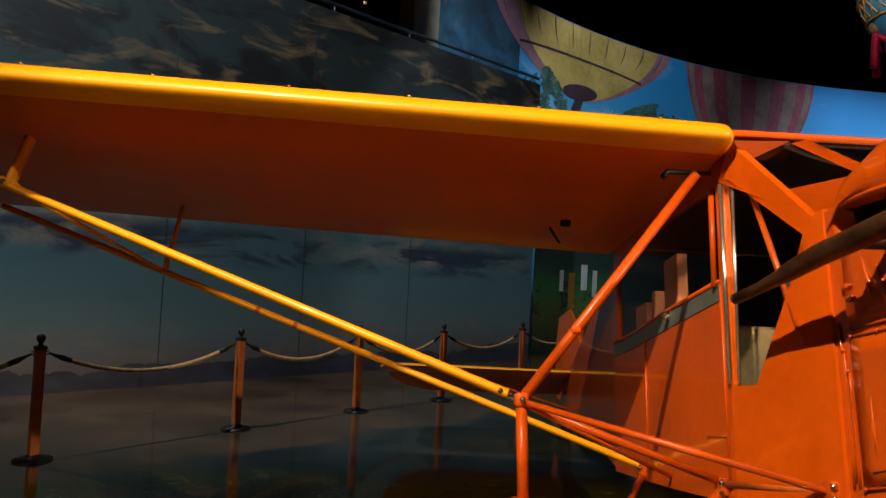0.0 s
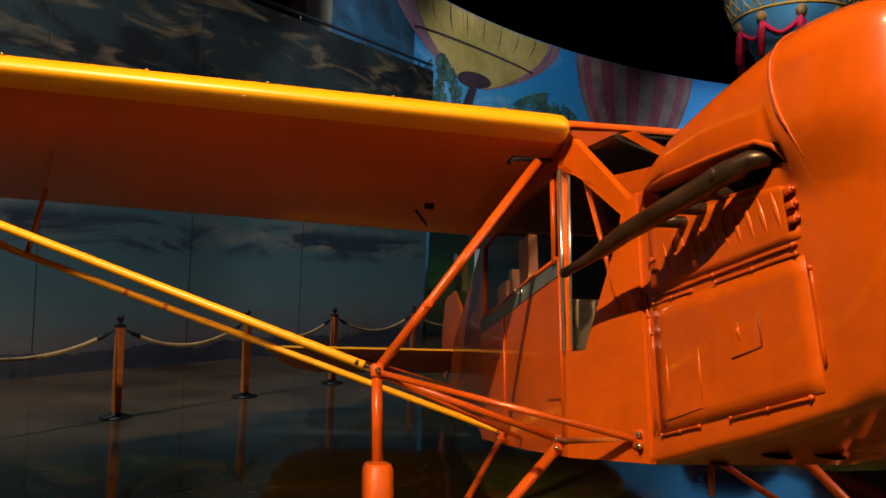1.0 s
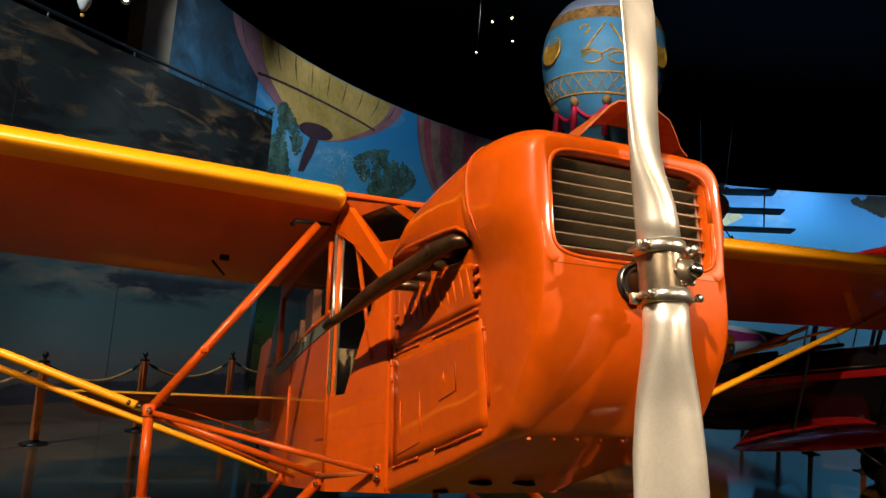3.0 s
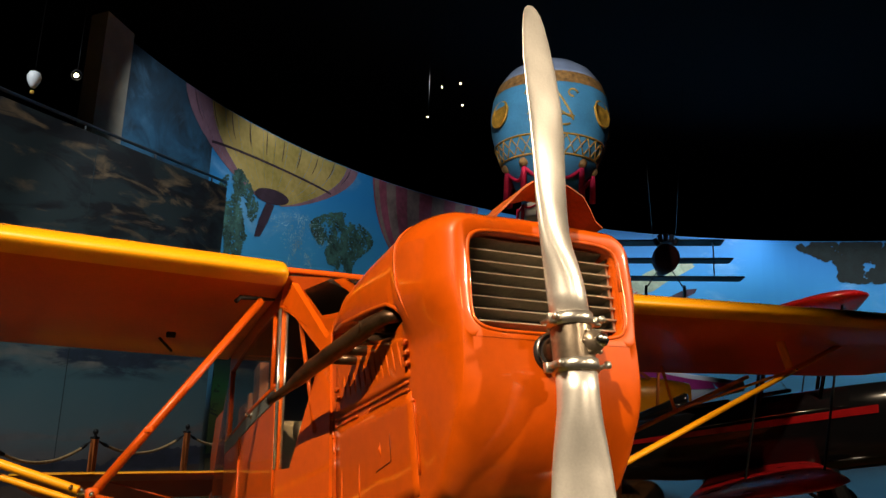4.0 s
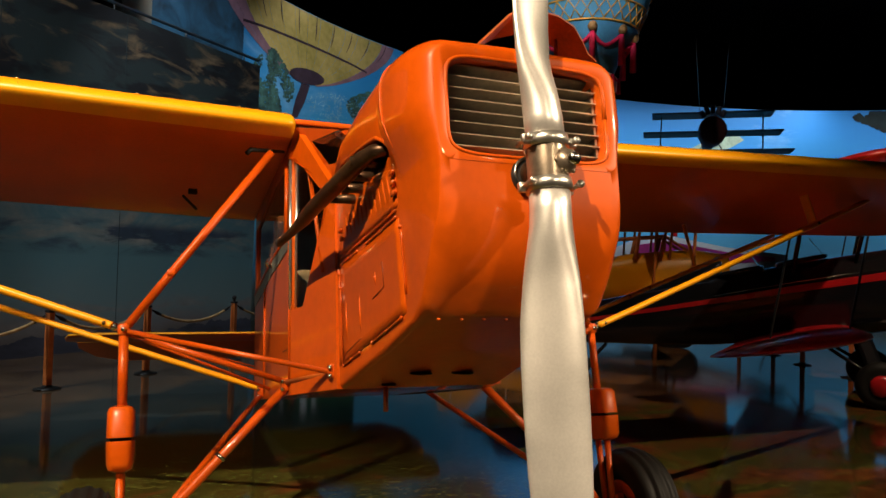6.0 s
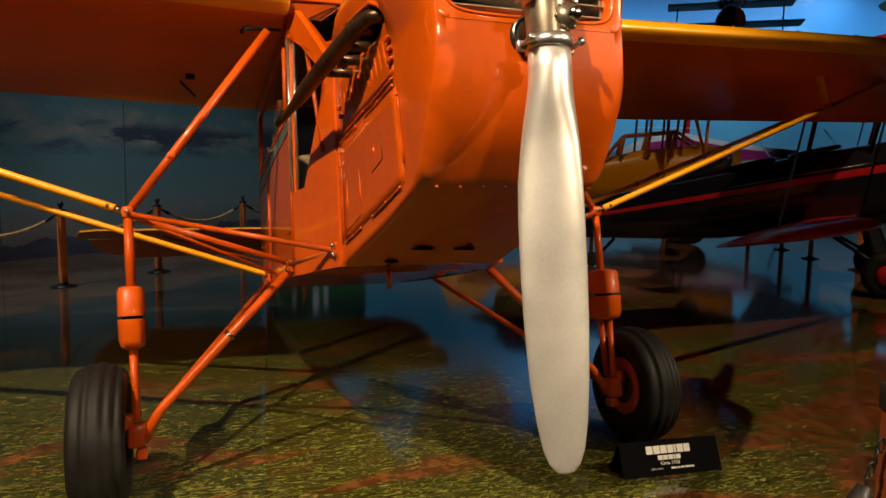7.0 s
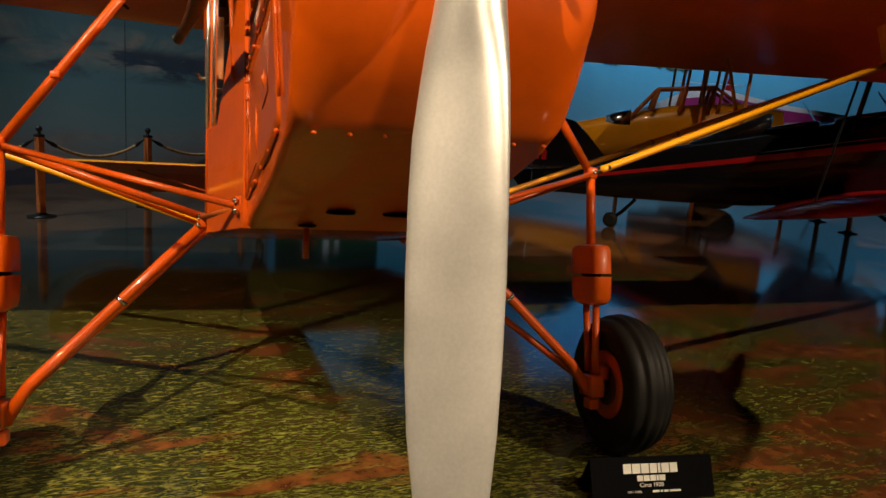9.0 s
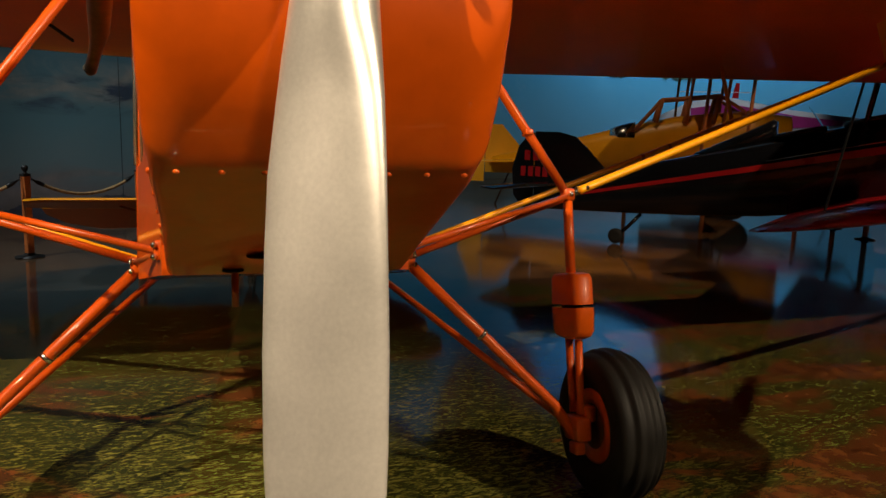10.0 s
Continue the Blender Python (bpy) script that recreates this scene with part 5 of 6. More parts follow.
def bars(x, h, widths, height, gap=0.006):
    total = sum(widths) + gap * (len(widths) - 1)
    p = x - total / 2
    for w in widths:
        ob = part("printed_bar", box(0, 0, 0, w, height, 0.0008), TEXTW, sign, smooth=False)
        ob.matrix_local = TILT_SIGN @ pose(p + w / 2, h, 0.0012)
        p += w + gap


bars(-0.01, 0.124, (0.036, 0.036, 0.035, 0.032, 0.012, 0.034, 0.034), 0.038, 0.004)
bars(-0.01, 0.086, (0.026, 0.026, 0.025, 0.009, 0.026), 0.022, 0.0035)
lettering("Circa 1928", -0.01, 0.052, 0.024)
lettering("ON LOAN -", -0.085, 0.030, 0.013)
bars(0.055, 0.034, (0.03, 0.009, 0.02, 0.05), 0.0085)


# ---- black biplane ----
def xf(points, m):
    return [m @ Vector(p) for p in points]


bi = tagged(empty("biplane", pose(5.45, 6.05, 0, 0, 0, math.degrees(math.atan2(-0.770, 0.638)))), "glossy black vintage biplane with red wings and stripe", "airplane")
# local x runs to the nose, y to its left
STAT = [(-1.30, 0.04, 0.42, 0.80), (-0.6, 0.12, 0.44, 0.95), (0.1, 0.21, 0.46, 1.10), (1.0, 0.31, 0.50, 1.32), (1.9, 0.37, 0.56, 1.54), (2.9, 0.41, 0.70, 1.76), (3.9, 0.43, 0.86, 1.96), (4.5, 0.44, 0.98, 2.06), (4.75, 0.36, 1.06, 1.98)]


def bi_ring(x, w, zb, zt, n=28):
    return [(x, w * math.copysign(abs(math.cos(a)) ** 0.7, math.cos(a)), (zt + zb) / 2 + (zt - zb) / 2 * math.copysign(abs(math.sin(a)) ** 0.7, math.sin(a))) for a in [2 * math.pi * (i + 0.5) / n for i in range(n)]]


bbody = part("fuselage", loft([bi_ring(*r) for r in STAT]), BLACKGLOSS, bi)
for s in (-1, 1):
    bm = bmesh.new()
    prev = None
    for i in range(21):
        x = -0.55 + 4.9 * i / 20
        k = (x + 0.55) / 4.9
        for (x0, w0, *_), (x1, w1, *_) in zip(STAT, STAT[1:]):
            if x0 <= x <= x1:
                w = w0 + (w1 - w0) * (x - x0) / (x1 - x0)
        z = 0.70 + 1.0 * k
        h = 0.022 + 0.030 * k
        row = [bm.verts.new((x, s * (w + 0.006), z - h)), bm.verts.new((x, s * (w + 0.006), z + h))]
        if prev:
            bm.faces.new((*prev, row[1], row[0]))
        prev = row
    part("side_stripe", bm, RED, bbody, "red stripe along the side", smooth=False)
    part("side_moulding", path_tube([(1.95, s * 0.372, 1.28), (3.0, s * 0.41, 1.52), (4.0, s * 0.432, 1.72)], 0.006, 6), STEEL, bbody)
for x, z in ((2.25, 1.62), (3.05, 1.80)):
    part("cockpit_rim", path_tube([(x + 0.30 * math.cos(t), 0.30 * math.sin(t), z + 0.07 * math.cos(t) + 0.02) for t in [2 * math.pi * i / 24 for i in range(25)]], 0.03, 8), BLACKGLOSS, bbody)
    part("cockpit_well", lathe([(0.29, 0.0), (0.29, 0.02)], (x, 0, z + 0.02), (-0.2, 0, 1), 24), BLACK, bbody)
    part("windscreen", loft([[(x + 0.28, y, z + 0.08), (x + 0.285, y, z + 0.08), (x + 0.10, y * 0.8, z + 0.33), (x + 0.095, y * 0.8, z + 0.33)] for y in (-0.22, 0.0, 0.22)]), PANE, bbody, smooth=False)
part("headrest", loft([bi_ring(x, w, zb, zt, 16) for x, w, zb, zt in ((1.0, 0.03, 1.25, 1.34), (1.6, 0.12, 1.40, 1.62), (1.95, 0.15, 1.50, 1.80), (2.0, 0.13, 1.5, 1.78))]), BLACKGLOSS, bbody)
fin = part("fin", loft([[(x, y, z) for x, y, z in ((-1.32, -0.02, z), (-1.32, 0.02, z), (x1, 0.02, z), (x1, -0.02, z))] for z, x1 in ((0.70, 0.10), (1.05, -0.20), (1.35, -0.50), (1.52, -0.70), (1.58, -0.95))]), BLACKGLOSS, bi, smooth=False)
rud = part("rudder", loft([[(x, y, z) for x, y, z in ((x0, -0.008, z), (x0, 0.008, z), (-1.34, 0.02, z), (-1.34, -0.02, z))] for z, x0 in ((0.42, -1.50), (0.60, -1.66), (1.0, -1.70), (1.35, -1.60), (1.56, -1.42))]), BLACKGLOSS, bi, smooth=False)
for s in (-1, 1):
    for i, (x, z, w) in enumerate(((-1.44, 1.22, 0.09), (-1.30, 1.22, 0.09), (-1.50, 0.98, 0.08), (-1.38, 0.98, 0.08), (-1.26, 0.98, 0.08), (-1.14, 0.98, 0.08))):
        part("printed_bar", box(x, s * 0.027, z, w, 0.004, 0.15), RED, rud, smooth=False)
part("tailplane", loft([[(x0, y, 0.86), (x0 - 0.03, y, 0.89), (x1, y, 0.80), (x1, y, 0.78)] for y, x0, x1 in ((-1.5, -0.75, -1.25), (-1.3, -0.55, -1.55), (0, -0.45, -1.6), (1.3, -0.55, -1.55), (1.5, -0.75, -1.25))]), BLACKGLOSS, bi, smooth=False)
twl = part("tail_wheel", lathe([(0.05, -0.03), (0.10, -0.035), (0.115, 0), (0.10, 0.035), (0.05, 0.03)], (0, 0, 0.115), (0, 1, 0), 24), RUBBER, bi)
part("tail_fork", path_tube([(0, 0.05, 0.115), (0.16, 0.03, 0.26), (0.34, 0, 0.46)], 0.028, 8), BLACKGLOSS, twl)


def bi_wing(xc, chord, z, half, mat_, name, pitch=0.21, dihedral=0.04):
    rings = []
    for k in (-1.0, -0.985, -0.94, -0.86, -0.6, -0.3, 0.0, 0.3, 0.6, 0.86, 0.94, 0.985, 1.0):
        c = chord * (1 if abs(k) < 0.9 else max(0.25, math.sqrt(max(0, 1 - ((abs(k) - 0.86) / 0.145) ** 2))))
        y = half * k
        ring = []
        for i in range(24):
            a = 2 * math.pi * i / 24
            u = math.cos(a) * c / 2
            v = math.sin(a) * 0.06 * c * (1.25 if math.sin(a) > 0 else 0.55) * (1 + 0.4 * math.cos(a))
            ring.append((xc + u, y, z + dihedral * abs(y) + u * pitch + v + 0.03))
        rings.append(ring)
    return part(name, loft(rings), mat_, bi)


bi_wing(2.95, 1.45, 0.72, 3.95, RED, "lower_wing")
bi_wing(3.45, 1.2, 2.62, 3.0, RED, "upper_wing")
for s in (-1, 1):
    for x in (2.75, 3.5):
        part("interplane_strut", fairing((x, s * 2.7, 0.86 + (x - 3) * 0.2), (x + 0.3, s * 2.5, 2.76 + (x - 3.2) * 0.2), 0.07, 0.03), BLACK, bi)
        part("cabane_strut", path_tube([(x + 0.2, s * 0.34, 1.62 + (x - 2.7) * 0.25), (x + 0.35, s * 0.55, 2.66)], 0.026, 8), BLACKGLOSS, bi)
    gl = part("gear_leg", loft([[Vector(p) + Vector((d * 0.10, 0, 0)) for d in (-1, 1)] + [Vector(p) + Vector((d * 0.06, s * 0.05, 0)) for d in (1, -1)] for p in ((3.75, s * 0.42, 0.92), (3.92, s * 0.88, 0.40))]), BLACKGLOSS, bi, smooth=False)
    part("gear_brace", path_tube([(3.2, s * 0.36, 0.78), (3.9, s * 0.88, 0.36)], 0.025, 8), BLACKGLOSS, bi)
    wl = part("wheel", lathe([(0.12, -0.08), (0.20, -0.10), (0.27, -0.08), (0.29, 0), (0.27, 0.08), (0.20, 0.10), (0.12, 0.08)], (3.95, s * 0.98, 0.29), (0, 1, 0), 36), RUBBER, bi)
    part("hub_cap", lathe([(0.135, 0.085 * s), (0.13, 0.105 * s), (0.09, 0.13 * s), (0.03, 0.14 * s), (0.001, 0.142 * s)], (3.95, s * 0.98, 0.29), (0, 1, 0), 28), RED, wl, "domed red hub cap")
eng = part("engine", lathe([(0.48, -0.1), (0.52, 0.0), (0.52, 0.35), (0.46, 0.42), (0.30, 0.44)], (4.8, 0, 1.56), (1, 0, 0.21), 36), BLACKGLOSS, bi)
for i in range(7):
    a = 2 * math.pi * i / 7
    part("cylinder", path_tube([(5.05, 0.22 * math.cos(a), 1.62 + 0.22 * math.sin(a)), (5.08, 0.50 * math.cos(a), 1.63 + 0.50 * math.sin(a))], 0.07, 10), DARKMETAL, eng)
part("propeller_blade", loft([[(5.32, w * math.cos(t), 1.66 + z + 0.02 * math.sin(t)) for t in [2 * math.pi * i / 10 for i in range(10)]] for z, w in ((-1.1, 0.04), (-0.8, 0.09), (-0.2, 0.06), (0.2, 0.06), (0.8, 0.09), (1.1, 0.04))]), DARKMETAL, bi)

# ---- yellow open-cockpit airplane beyond it ----
ya = tagged(empty("yellow_airplane", pose(9.0, 9.95, 0, 0, 0, -32)), "yellow open-cockpit airplane parked behind the biplane", "airplane")
part("fuselage", loft([bi_ring(*r) for r in ((-3.6, 0.05, 0.70, 1.05), (-2.4, 0.22, 0.72, 1.35), (-1.0, 0.36, 0.80, 1.72), (0.2, 0.42, 0.90, 2.0), (1.6, 0.44, 1.0, 2.15), (2.4, 0.34, 1.1, 2.05))]), YELLOW, ya)
part("fin", loft([[(-3.75, -0.02, z), (-3.75, 0.02, z), (x1, 0.02, z), (x1, -0.02, z)] for z, x1 in ((0.7, -2.7), (1.3, -3.0), (1.75, -3.4))]), YELLOW, ya, smooth=False)
part("rudder", loft([[(x0, -0.01, z), (x0, 0.01, z), (-3.77, 0.02, z), (-3.77, -0.02, z)] for z, x0 in ((0.5, -4.1), (1.0, -4.35), (1.75, -4.0))]), YELLOW, ya, smooth=False)
part("tailplane", loft([[(-2.8, y, 1.0), (-2.85, y, 1.03), (-3.7, y, 0.98), (-3.7, y, 0.96)] for y in (-1.4, 1.4)]), YELLOW, ya, smooth=False)
part("wing", loft([[(1.6, y, 3.22), (1.5, y, 3.36), (0.2, y, 3.20), (0.2, y, 3.16)] for y in (-4.6, -4.4, 0, 4.4, 4.6)]), YELLOW, ya, smooth=False)
part("lower_wing", loft([[(1.2, y, 1.02), (1.1, y, 1.14), (-0.2, y, 0.94), (-0.2, y, 0.92)] for y in (-4.2, 0, 4.2)]), YELLOW, ya, smooth=False)
for y in (-0.5, 0.5, -2.9, 2.9):
    for x in (0.5, 1.2):
        part("wing_strut", path_tube([(x - 0.1, y * (0.8 if abs(y) < 1 else 1), 1.9 if abs(y) < 1 else 1.1), (x, y, 3.22)], 0.030, 8), WOOD, ya)
for s in (-1, 1):
    part("gear_leg", path_tube([(1.2, s * 0.35, 1.05), (1.3, s * 0.85, 0.36)], 0.03, 8), DARKMETAL, ya)
    part("wheel", lathe([(0.2, -0.07), (0.33, -0.05), (0.36, 0), (0.33, 0.05), (0.2, 0.07)], (1.3, s * 0.92, 0.36), (0, 1, 0), 28), RUBBER, ya)
part("tail_skid", path_tube([(-3.2, 0, 0.75), (-3.5, 0, 0.0)], 0.02, 8), DARKMETAL, ya)
for s in (-1, 1):
    part("cabin_frame", path_tube([(-0.6, s * 0.36, 1.70), (-0.1, s * 0.34, 2.32), (1.0, s * 0.34, 2.42), (1.5, s * 0.38, 2.10)], 0.035, 8), WOOD, ya)
    for x, zt in ((-0.1, 2.32), (0.45, 2.37), (1.0, 2.42)):
        part("cabin_post", path_tube([(x - 0.1, s * 0.40, 1.86), (x, s * 0.34, zt)], 0.045, 8), WOOD, ya)
part("cowl_panel", loft([bi_ring(x, w, zb, zt, 20) for x, w, zb, zt in ((-1.1, 0.30, 1.2, 1.72), (-0.9, 0.34, 1.2, 1.80), (-0.6, 0.37, 1.2, 1.88))]), STEEL, ya)

# white and magenta airplane at the far side
WHITE = mat("white_enamel", (0.70, 0.70, 0.72), 0.35, vary=0.05)
MAGENTA = mat("magenta_enamel", (0.45, 0.04, 0.22), 0.35, vary=0.1)
wa = tagged(empty("white_airplane", pose(15.2, 14.9, 0, 0, 0, 148)), "white light airplane with a magenta flash", "airplane")
part("fuselage", loft([bi_ring(*r) for r in ((-3.4, 0.06, 2.0, 2.3), (-1.5, 0.32, 1.45, 2.5), (0.4, 0.5, 1.0, 2.86), (1.4, 0.5, 1.0, 2.7), (2.6, 0.36, 1.15, 2.1))]), WHITE, wa)
for s in (-1, 1):
    part("flash", loft([[(x, s * (w + 0.005), z - h), (x, s * (w + 0.005), z + h), (x, s * (w - 0.02), z + h), (x, s * (w - 0.02), z - h)] for x, w, z, h in ((-3.0, 0.12, 2.15, 0.05), (-1.5, 0.33, 2.15, 0.18), (0.4, 0.49, 2.3, 0.34), (1.4, 0.49, 2.2, 0.28))]), MAGENTA, wa, smooth=False)
    part("gear_leg", path_tube([(0.6, s * 0.4, 1.1), (0.6, s * 1.0, 0.25)], 0.03, 8), WHITE, wa)
    part("wheel", lathe([(0.1, -0.06), (0.22, -0.06), (0.25, 0), (0.22, 0.06), (0.1, 0.06)], (0.6, s * 1.05, 0.25), (0, 1, 0), 24), RUBBER, wa)
part("beacon_post", loft([[(0.02, -0.05, z), (0.02, 0.05, z), (x1, 0.05, z), (x1, -0.05, z)] for z, x1 in ((2.82, 0.20), (3.05, 0.16), (3.25, 0.12))]), RED, wa, smooth=False)
part("rotor_blade", loft([[(x, -0.06, 2.98), (x, 0.06, 2.98), (x, 0.06, 3.0), (x, -0.06, 3.0)] for x in (-0.3, 1.7)]), WHITE, wa, smooth=False)
part("wing", loft([[(1.4, y, 1.25), (1.3, y, 1.4), (0, y, 1.3), (0, y, 1.24)] for y in (-4.2, 0, 4.2)]), WHITE, wa, smooth=False)
part("tail_wheel", lathe([(0.05, -0.03), (0.11, -0.03), (0.12, 0), (0.11, 0.03), (0.05, 0.03)], (-3.0, 0, 0.12), (0, 1, 0), 18), RUBBER, wa)
part("tail_spring", path_tube([(-3.0, 0.04, 0.12), (-2.6, 0, 1.5)], 0.03, 8), DARKMETAL, wa)

# spoked wheel of an old machine by the barrier
sw = tagged(empty("spoked_wheel", pose(4.20, -0.10, 0.36, 0, 0, 52)), "black-tyred wire wheel with a cream yellow rim", "wheel")
CREAMRIM = mat("cream_rim", (0.52, 0.38, 0.10), 0.4, vary=0.15, scale=6)
part("tyre", lathe([(0.285, -0.03), (0.32, -0.048), (0.355, -0.03), (0.362, 0), (0.355, 0.03), (0.32, 0.048), (0.285, 0.03)], (0, 0, 0), (0, 1, 0), 40, cap=False), RUBBER, sw)
part("rim", lathe([(0.262, -0.03), (0.287, -0.034), (0.290, 0.034), (0.262, 0.03), (0.256, 0), (0.262, -0.03)], (0, 0, 0), (0, 1, 0), 40, cap=False), CREAMRIM, sw)
part("hub", lathe([(0.02, -0.08), (0.045, -0.06), (0.025, -0.04), (0.025, 0.04), (0.045, 0.06), (0.02, 0.08)], (0, 0, 0), (0, 1, 0), 18), DARKMETAL, sw)
for i in range(32):
    a, b = 2 * math.pi * i / 32, 2 * math.pi * (i + (2.5 if i % 2 else -2.5)) / 32
    part("spoke", path_tube([(0.04 * math.cos(b), 0.055 * (-1) ** (i // 2), 0.04 * math.sin(b)), (0.262 * math.cos(a), 0, 0.262 * math.sin(a))], 0.0025, 4), STEEL, sw)
part("mudguard", loft([[(0.39 * math.cos(t) * k, y, 0.39 * math.sin(t) * k) for y, k in ((-0.075, 0.95), (0, 1.03), (0.075, 0.95), (0, 1.01))] for t in [radians(5 + 10 * i) for i in range(17)]]), BLACKGLOSS, sw)
for s in (-1, 1):
    part("fork", path_tube([(0, s * 0.085, 0), (0.10, s * 0.085, 0.42), (0.20, s * 0.06, 0.78)], 0.02, 10), BLACKGLOSS, sw)

# ---- blue balloon model hanging from the ceiling ----
bal = tagged(empty("balloon_model", pose(7.55, 9.22, 7.80, 0, 0, 0)), "blue and gold ornamented balloon model hung from the ceiling", "balloon")
BBLUE = mat("balloon_blue", (0.05, 0.21, 0.40), 0.55, vary=0.15, scale=1.5, grain=20, bump=0.1)
GOLD = mat("gold_paint", (0.52, 0.28, 0.04), 0.45, metal=0.3, vary=0.3, scale=8, grain=40)
GOLDDARK = mat("dull_gold_paint", (0.24, 0.13, 0.045), 0.6, vary=0.4, scale=9, grain=30)
PINK = mat("crimson_cloth", (0.62, 0.015, 0.09), 0.7, vary=0.15, scale=12, bump=0.3)
TOPG = mat("grey_crown", (0.17, 0.22, 0.35), 0.6, vary=0.15)
PROF = [(0.05, 1.28), (0.35, 1.24), (0.68, 1.12), (0.95, 0.93), (1.15, 0.64), (1.28, 0.30), (1.33, -0.08), (1.29, -0.45), (1.20, -0.80), (1.06, -1.15), (0.84, -1.50), (0.66, -1.80), (0.56, -2.1)]


def bal_r(z):
    for (r0, z0), (r1, z1) in zip(PROF, PROF[1:]):
        if z1 <= z <= z0:
            return r0 + (r1 - r0) * (z0 - z) / (z0 - z1)
    return 0.56


def bp(ang, z, off=0.012):
    r = bal_r(z) + off
    return Vector((r * math.cos(radians(ang)), r * math.sin(radians(ang)), z))


fine = [(1.28 - 0.0563 * i) for i in range(61)]
env = part("envelope", lathe([(bal_r(z), z) for z in fine], (0, 0, 0), (0, 0, 1), 56), BBLUE, bal)
part("crown", lathe([(bal_r(z) + 0.004, z) for z in fine if z > 0.55], (0, 0, 0), (0, 0, 1), 56), TOPG, bal)
part("crown_band", lathe([(bal_r(z) + 0.010, z) for z in (0.60, 0.53, 0.46, 0.38, 0.31)], (0, 0, 0), (0, 0, 1), 56, cap=False), GOLDDARK, bal)


def ribbon(points, r, material, name, n=6):
    return part(name, path_tube(points, r, n), material, bal)


for z in (-0.80, -1.18):
    ribbon([bp(a, z) for a in range(0, 361, 6)], 0.020, GOLD, "gold_hoop")
for i in range(30):
    a0, a1 = i * 12, i * 12 + 12
    ribbon([bp(a0 + 12 * k / 3, -0.82 - 0.34 * k / 3) for k in range(4)], 0.013, GOLD, "lattice_bar", 4)
    ribbon([bp(a0 + 12 * k / 3, -1.16 + 0.34 * k / 3) for k in range(4)], 0.013, GOLD, "lattice_bar", 4)
    p = bp(a0 + 6, -0.99, 0.012)
    part("stud", ball(p, 0.022, None, u=8, v=6), TOPG, bal)
FACE = 235.0
for i in range(3):
    a = FACE - 55 + i * 112
    n_ = Vector((math.cos(radians(a)), math.sin(radians(a)), 0))
    c = bp(a, -0.22, 0.0)
    part("medallion", lathe([(0.315, 0.0), (0.315, 0.03), (0.280, 0.045), (0.270, 0.03), (0.12, 0.05), (0.001, 0.055)], c - n_ * 0.02, n_ + Vector((0, 0, 0.10)), 28), GOLD, bal, "round gold medallion")
    b_ = a + 56
    for s in (-1, 1):
        ribbon([bp(b_ + s * (2 + 18 * k / 8), 0.16 - 0.60 * k / 8, 0.012) for k in range(9)], 0.022, GOLD, "garland", 5)
        ribbon([bp(b_ + s * (12 + 9 * math.cos(t)), -0.52 + 0.11 * math.sin(t), 0.012) for t in [0.5 * j for j in range(12)]], 0.022, GOLD, "scroll", 5)
        ribbon([bp(b_ + s * (20 + 4.5 * math.cos(t)), 0.06 + 0.09 * math.sin(t), 0.012) for t in [0.6 * j for j in range(9)]], 0.022, GOLD, "scroll", 5)
    ribbon([bp(b_ - 22 + 44 * k / 12, -0.40 + 0.06 * math.sin(k), 0.012) for k in range(13)], 0.018, GOLD, "garland", 5)
for i in range(9):
    a = FACE + 6 + i * 40
    part("boss", ball(bp(a, -1.30, 0.0), 0.10, None, (1, 1, 1.1), 12, 8), GOLDDARK, bal)
    ribbon([bp(a + 40 * k / 8, -1.42 - 0.20 * math.sin(math.pi * k / 8), 0.035) for k in range(9)], 0.040, PINK, "swag")
    top = bp(a, -1.40, 0.05)
    part("tassel", path_tube([top, top - Vector((0, 0, 0.12)), top - Vector((0, 0, 0.62))], [0.045, 0.060, 0.070], 8), PINK, bal, "crimson tassel")
part("gallery", lathe([(0.57, -2.08), (0.64, -2.14), (0.64, -2.38), (0.56, -2.44), (0.3, -2.44)], (0, 0, 0), (0, 0, 1), 36), WHITE, bal)
for i in range(10):
    a = 36 * i
    ribbon([Vector((0.66 * math.cos(radians(a + 36 * k / 6)), 0.66 * math.sin(radians(a + 36 * k / 6)), -2.15 - 0.08 * math.sin(math.pi * k / 6))) for k in range(7)], 0.02, PINK, "swag")
    part("tassel", path_tube([(0.67 * math.cos(radians(a)), 0.67 * math.sin(radians(a)), -2.13), (0.67 * math.cos(radians(a)), 0.67 * math.sin(radians(a)), -2.46)], [0.03, 0.04], 7), PINK, bal)
part("suspension_wire", path_tube([(0, 0, 1.25), (0, 0, 6.3)], 0.006, 5), BLACK, bal)

# ---- triplane model hanging before the mural ----
tp = tagged(empty("triplane_model", pose(17.82, 16.22, 6.62, 0, 0, -40)), "dark red triplane model hung before the sky mural", "airplane")
DKRED = mat("dark_red_dope", (0.045, 0.006, 0.006), 0.6, vary=0.2)
SLATE = mat("dark_grey_dope", (0.035, 0.035, 0.05), 0.6, vary=0.2)
for z, half, x0 in ((0.72, 2.05, 0), (0.06, 2.35, 0.1), (-0.60, 2.72, 0.2)):
    part("wing", loft([[(y, x0 + 0.5, z), (y, x0 + 0.4, z + 0.09), (y, x0 - 0.5, z + 0.05), (y, x0 - 0.5, z + 0.0)] for y in (-half, 0, half)]), SLATE, tp, smooth=False)
part("fuselage", loft([[(w * math.cos(t), y, 0.05 + h * math.sin(t)) for t in [2 * math.pi * i / 18 for i in range(18)]] for y, w, h in ((-0.9, 0.40, 0.42), (-0.8, 0.48, 0.50), (-0.2, 0.48, 0.5), (1.2, 0.3, 0.35), (3.0, 0.08, 0.2))]), DKRED, tp)
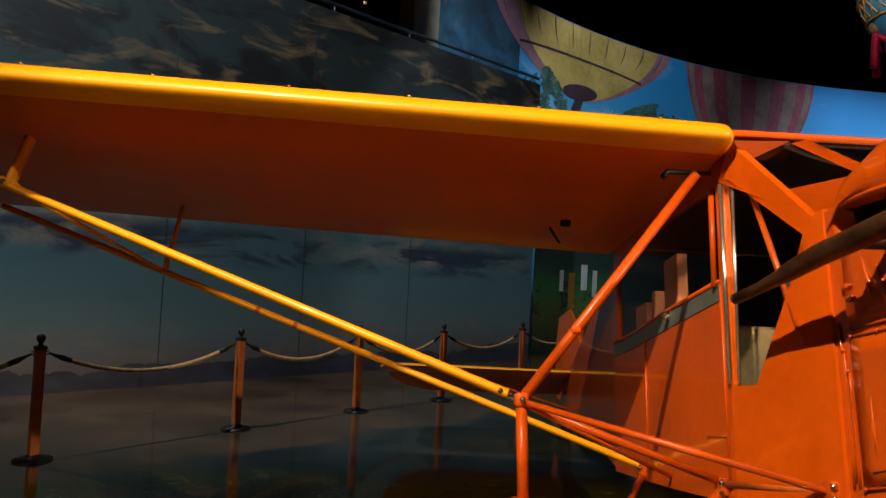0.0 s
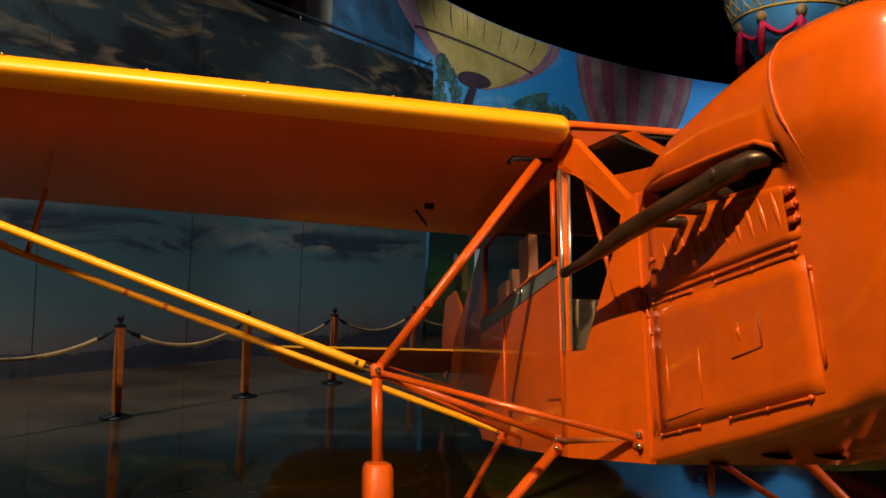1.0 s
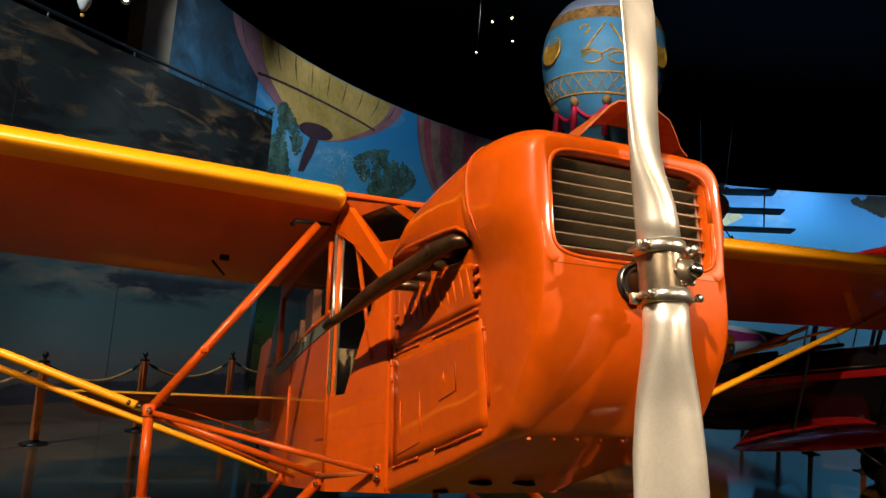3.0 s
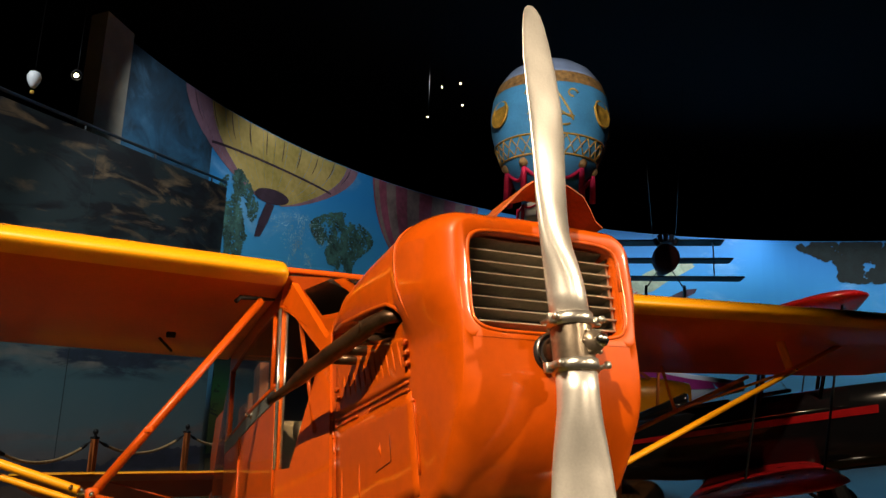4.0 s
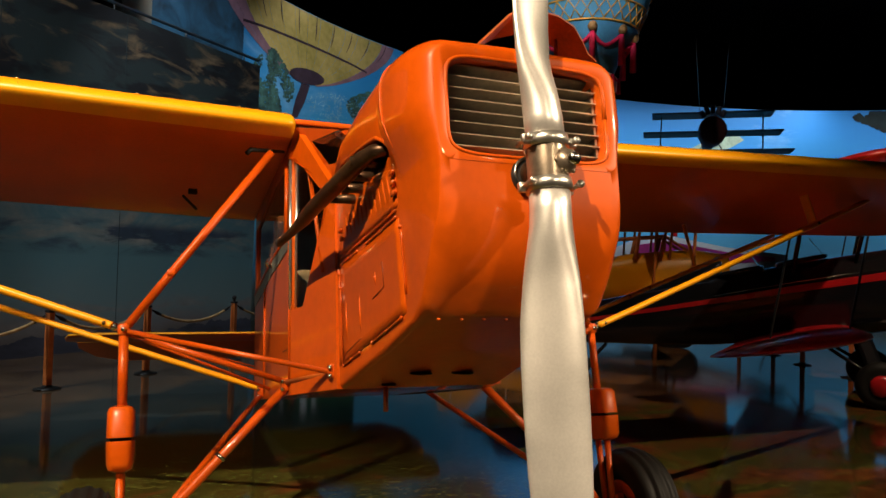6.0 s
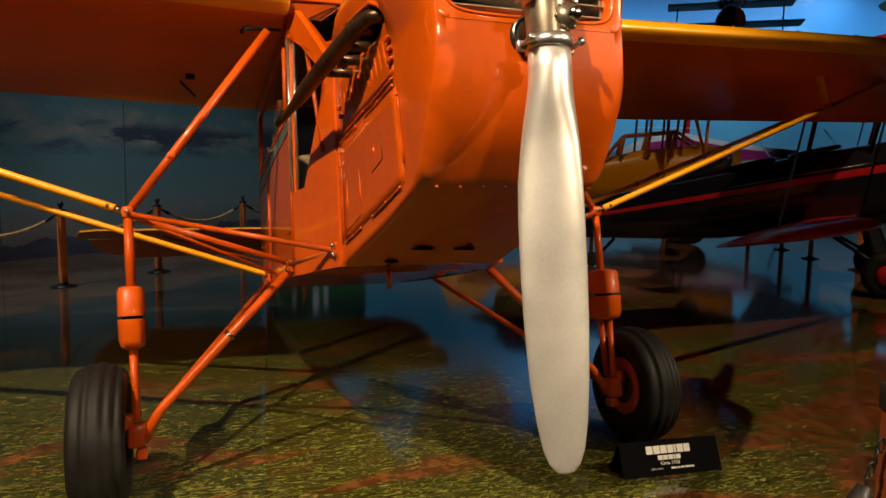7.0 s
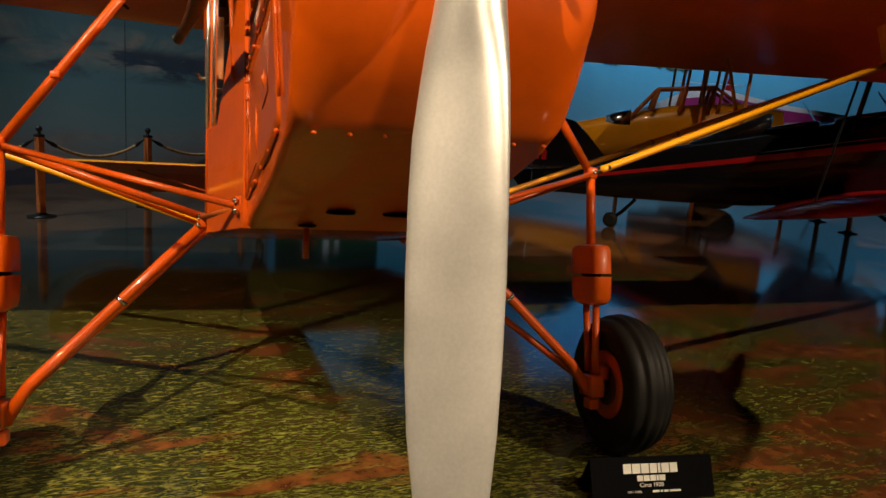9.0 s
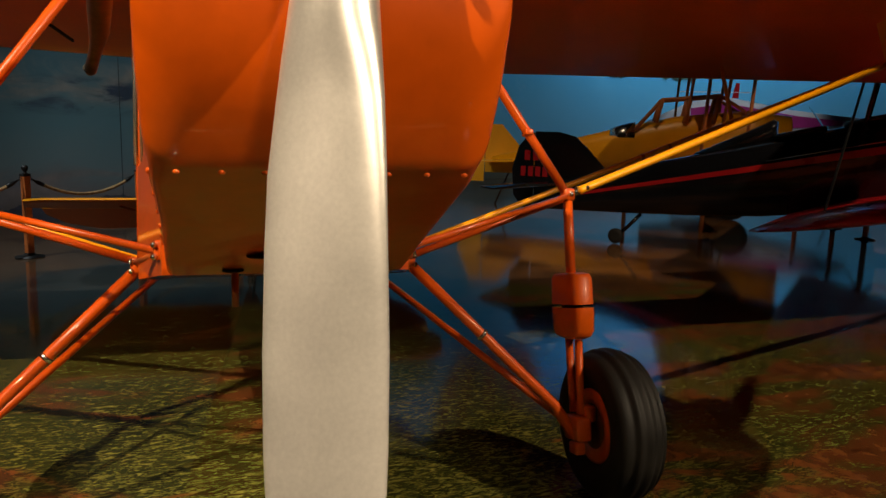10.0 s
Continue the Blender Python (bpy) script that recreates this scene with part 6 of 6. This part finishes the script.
for i in range(5):
    a = math.pi * (0.2 + 0.15 * i)
    part("engine_cylinder", path_tube([(0.35 * math.cos(a), -0.7, 0.35 + 0.3 * math.sin(a)), (0.5 * math.cos(a), -0.7, 0.45 + 0.5 * math.sin(a))], 0.09, 8), SLATE, tp)
for s in (-1, 1):
    part("wing_strut", path_tube([(s * 1.75, 0.1, -0.55), (s * 1.72, 0, 0.75)], 0.025, 6), SLATE, tp)
    part("gear_leg", path_tube([(s * 0.25, 0, -0.3), (s * 0.65, 0, -0.95)], 0.025, 6), SLATE, tp)
    part("wheel", lathe([(0.1, -0.05), (0.28, -0.04), (0.3, 0), (0.28, 0.04), (0.1, 0.05)], (s * 0.68, 0, -1.15), (1, 0, 0), 20), RUBBER, tp)
    part("suspension_wire", path_tube([(s * 0.4, 0, 0.8), (s * 0.8, 0, 7.0)], 0.008, 5), STEEL, tp)

# ---- ceiling lamps that show ----
GLOWM = bpy.data.materials.new("lamp_lens")
GLOWM.use_nodes = True
gb = GLOWM.node_tree.nodes["Principled BSDF"]
gb.inputs["Emission Color"].default_value, gb.inputs["Emission Strength"].default_value = (1.0, 0.80, 0.50, 1), 14.0


def can_lamp(p, target, size=0.09):
    e = empty("spotlight", pose(*p))
    ax = (Vector(p) - Vector(target)).normalized()
    part("housing", lathe([(size * 0.7, 0.26), (size, 0.22), (size * 1.05, 0.0), (size * 0.95, 0.0), (size * 0.9, 0.06)], (0, 0, 0), ax, 20, cap=False), BLACK, e)
    part("lens", lathe([(size * 0.45, 0.05), (size * 0.3, 0.03), (0.001, 0.025)], (0, 0, 0), ax, 20), GLOWM, e)
    part("stem", path_tube([ax * 0.2, ax * 0.2 + Vector((0, 0, 0.3)), (ax.x * 0.2, ax.y * 0.2, 14.12 - p[2])], 0.005, 6), BLACK, e)
    return tagged(e, "black can spotlight glowing warm under the dark ceiling", "spotlight", group="ceiling spotlights")


for p in ((-1.83, 8.45, 6.2), (5.9, 11.44, 8.95), (6.29, 11.2, 9.05), (6.44, 11.35, 8.57), (5.73, 11.83, 8.28)):
    can_lamp(p, (p[0] * 0.5 - 1.0, p[1] - 6, 3.0), 0.075 if p[0] < 0 else 0.04)
sb = tagged(empty("toy_balloon", pose(-2.33, 7.95, 5.83)), "small white balloon model hanging from the ceiling", "balloon")
part("envelope", lathe([(0.02, 0.12), (0.07, 0.10), (0.095, 0.04), (0.085, -0.03), (0.05, -0.10), (0.03, -0.13)], (0, 0, 0), (0, 0, 1), 18), WHITE, sb)
part("basket", box(0, 0, -0.20, 0.05, 0.05, 0.05, 0.006), GOLD, sb)
part("cord", path_tube([(0, 0, -0.19), (0, 0, 8.2)], 0.002, 4), BLACK, sb)
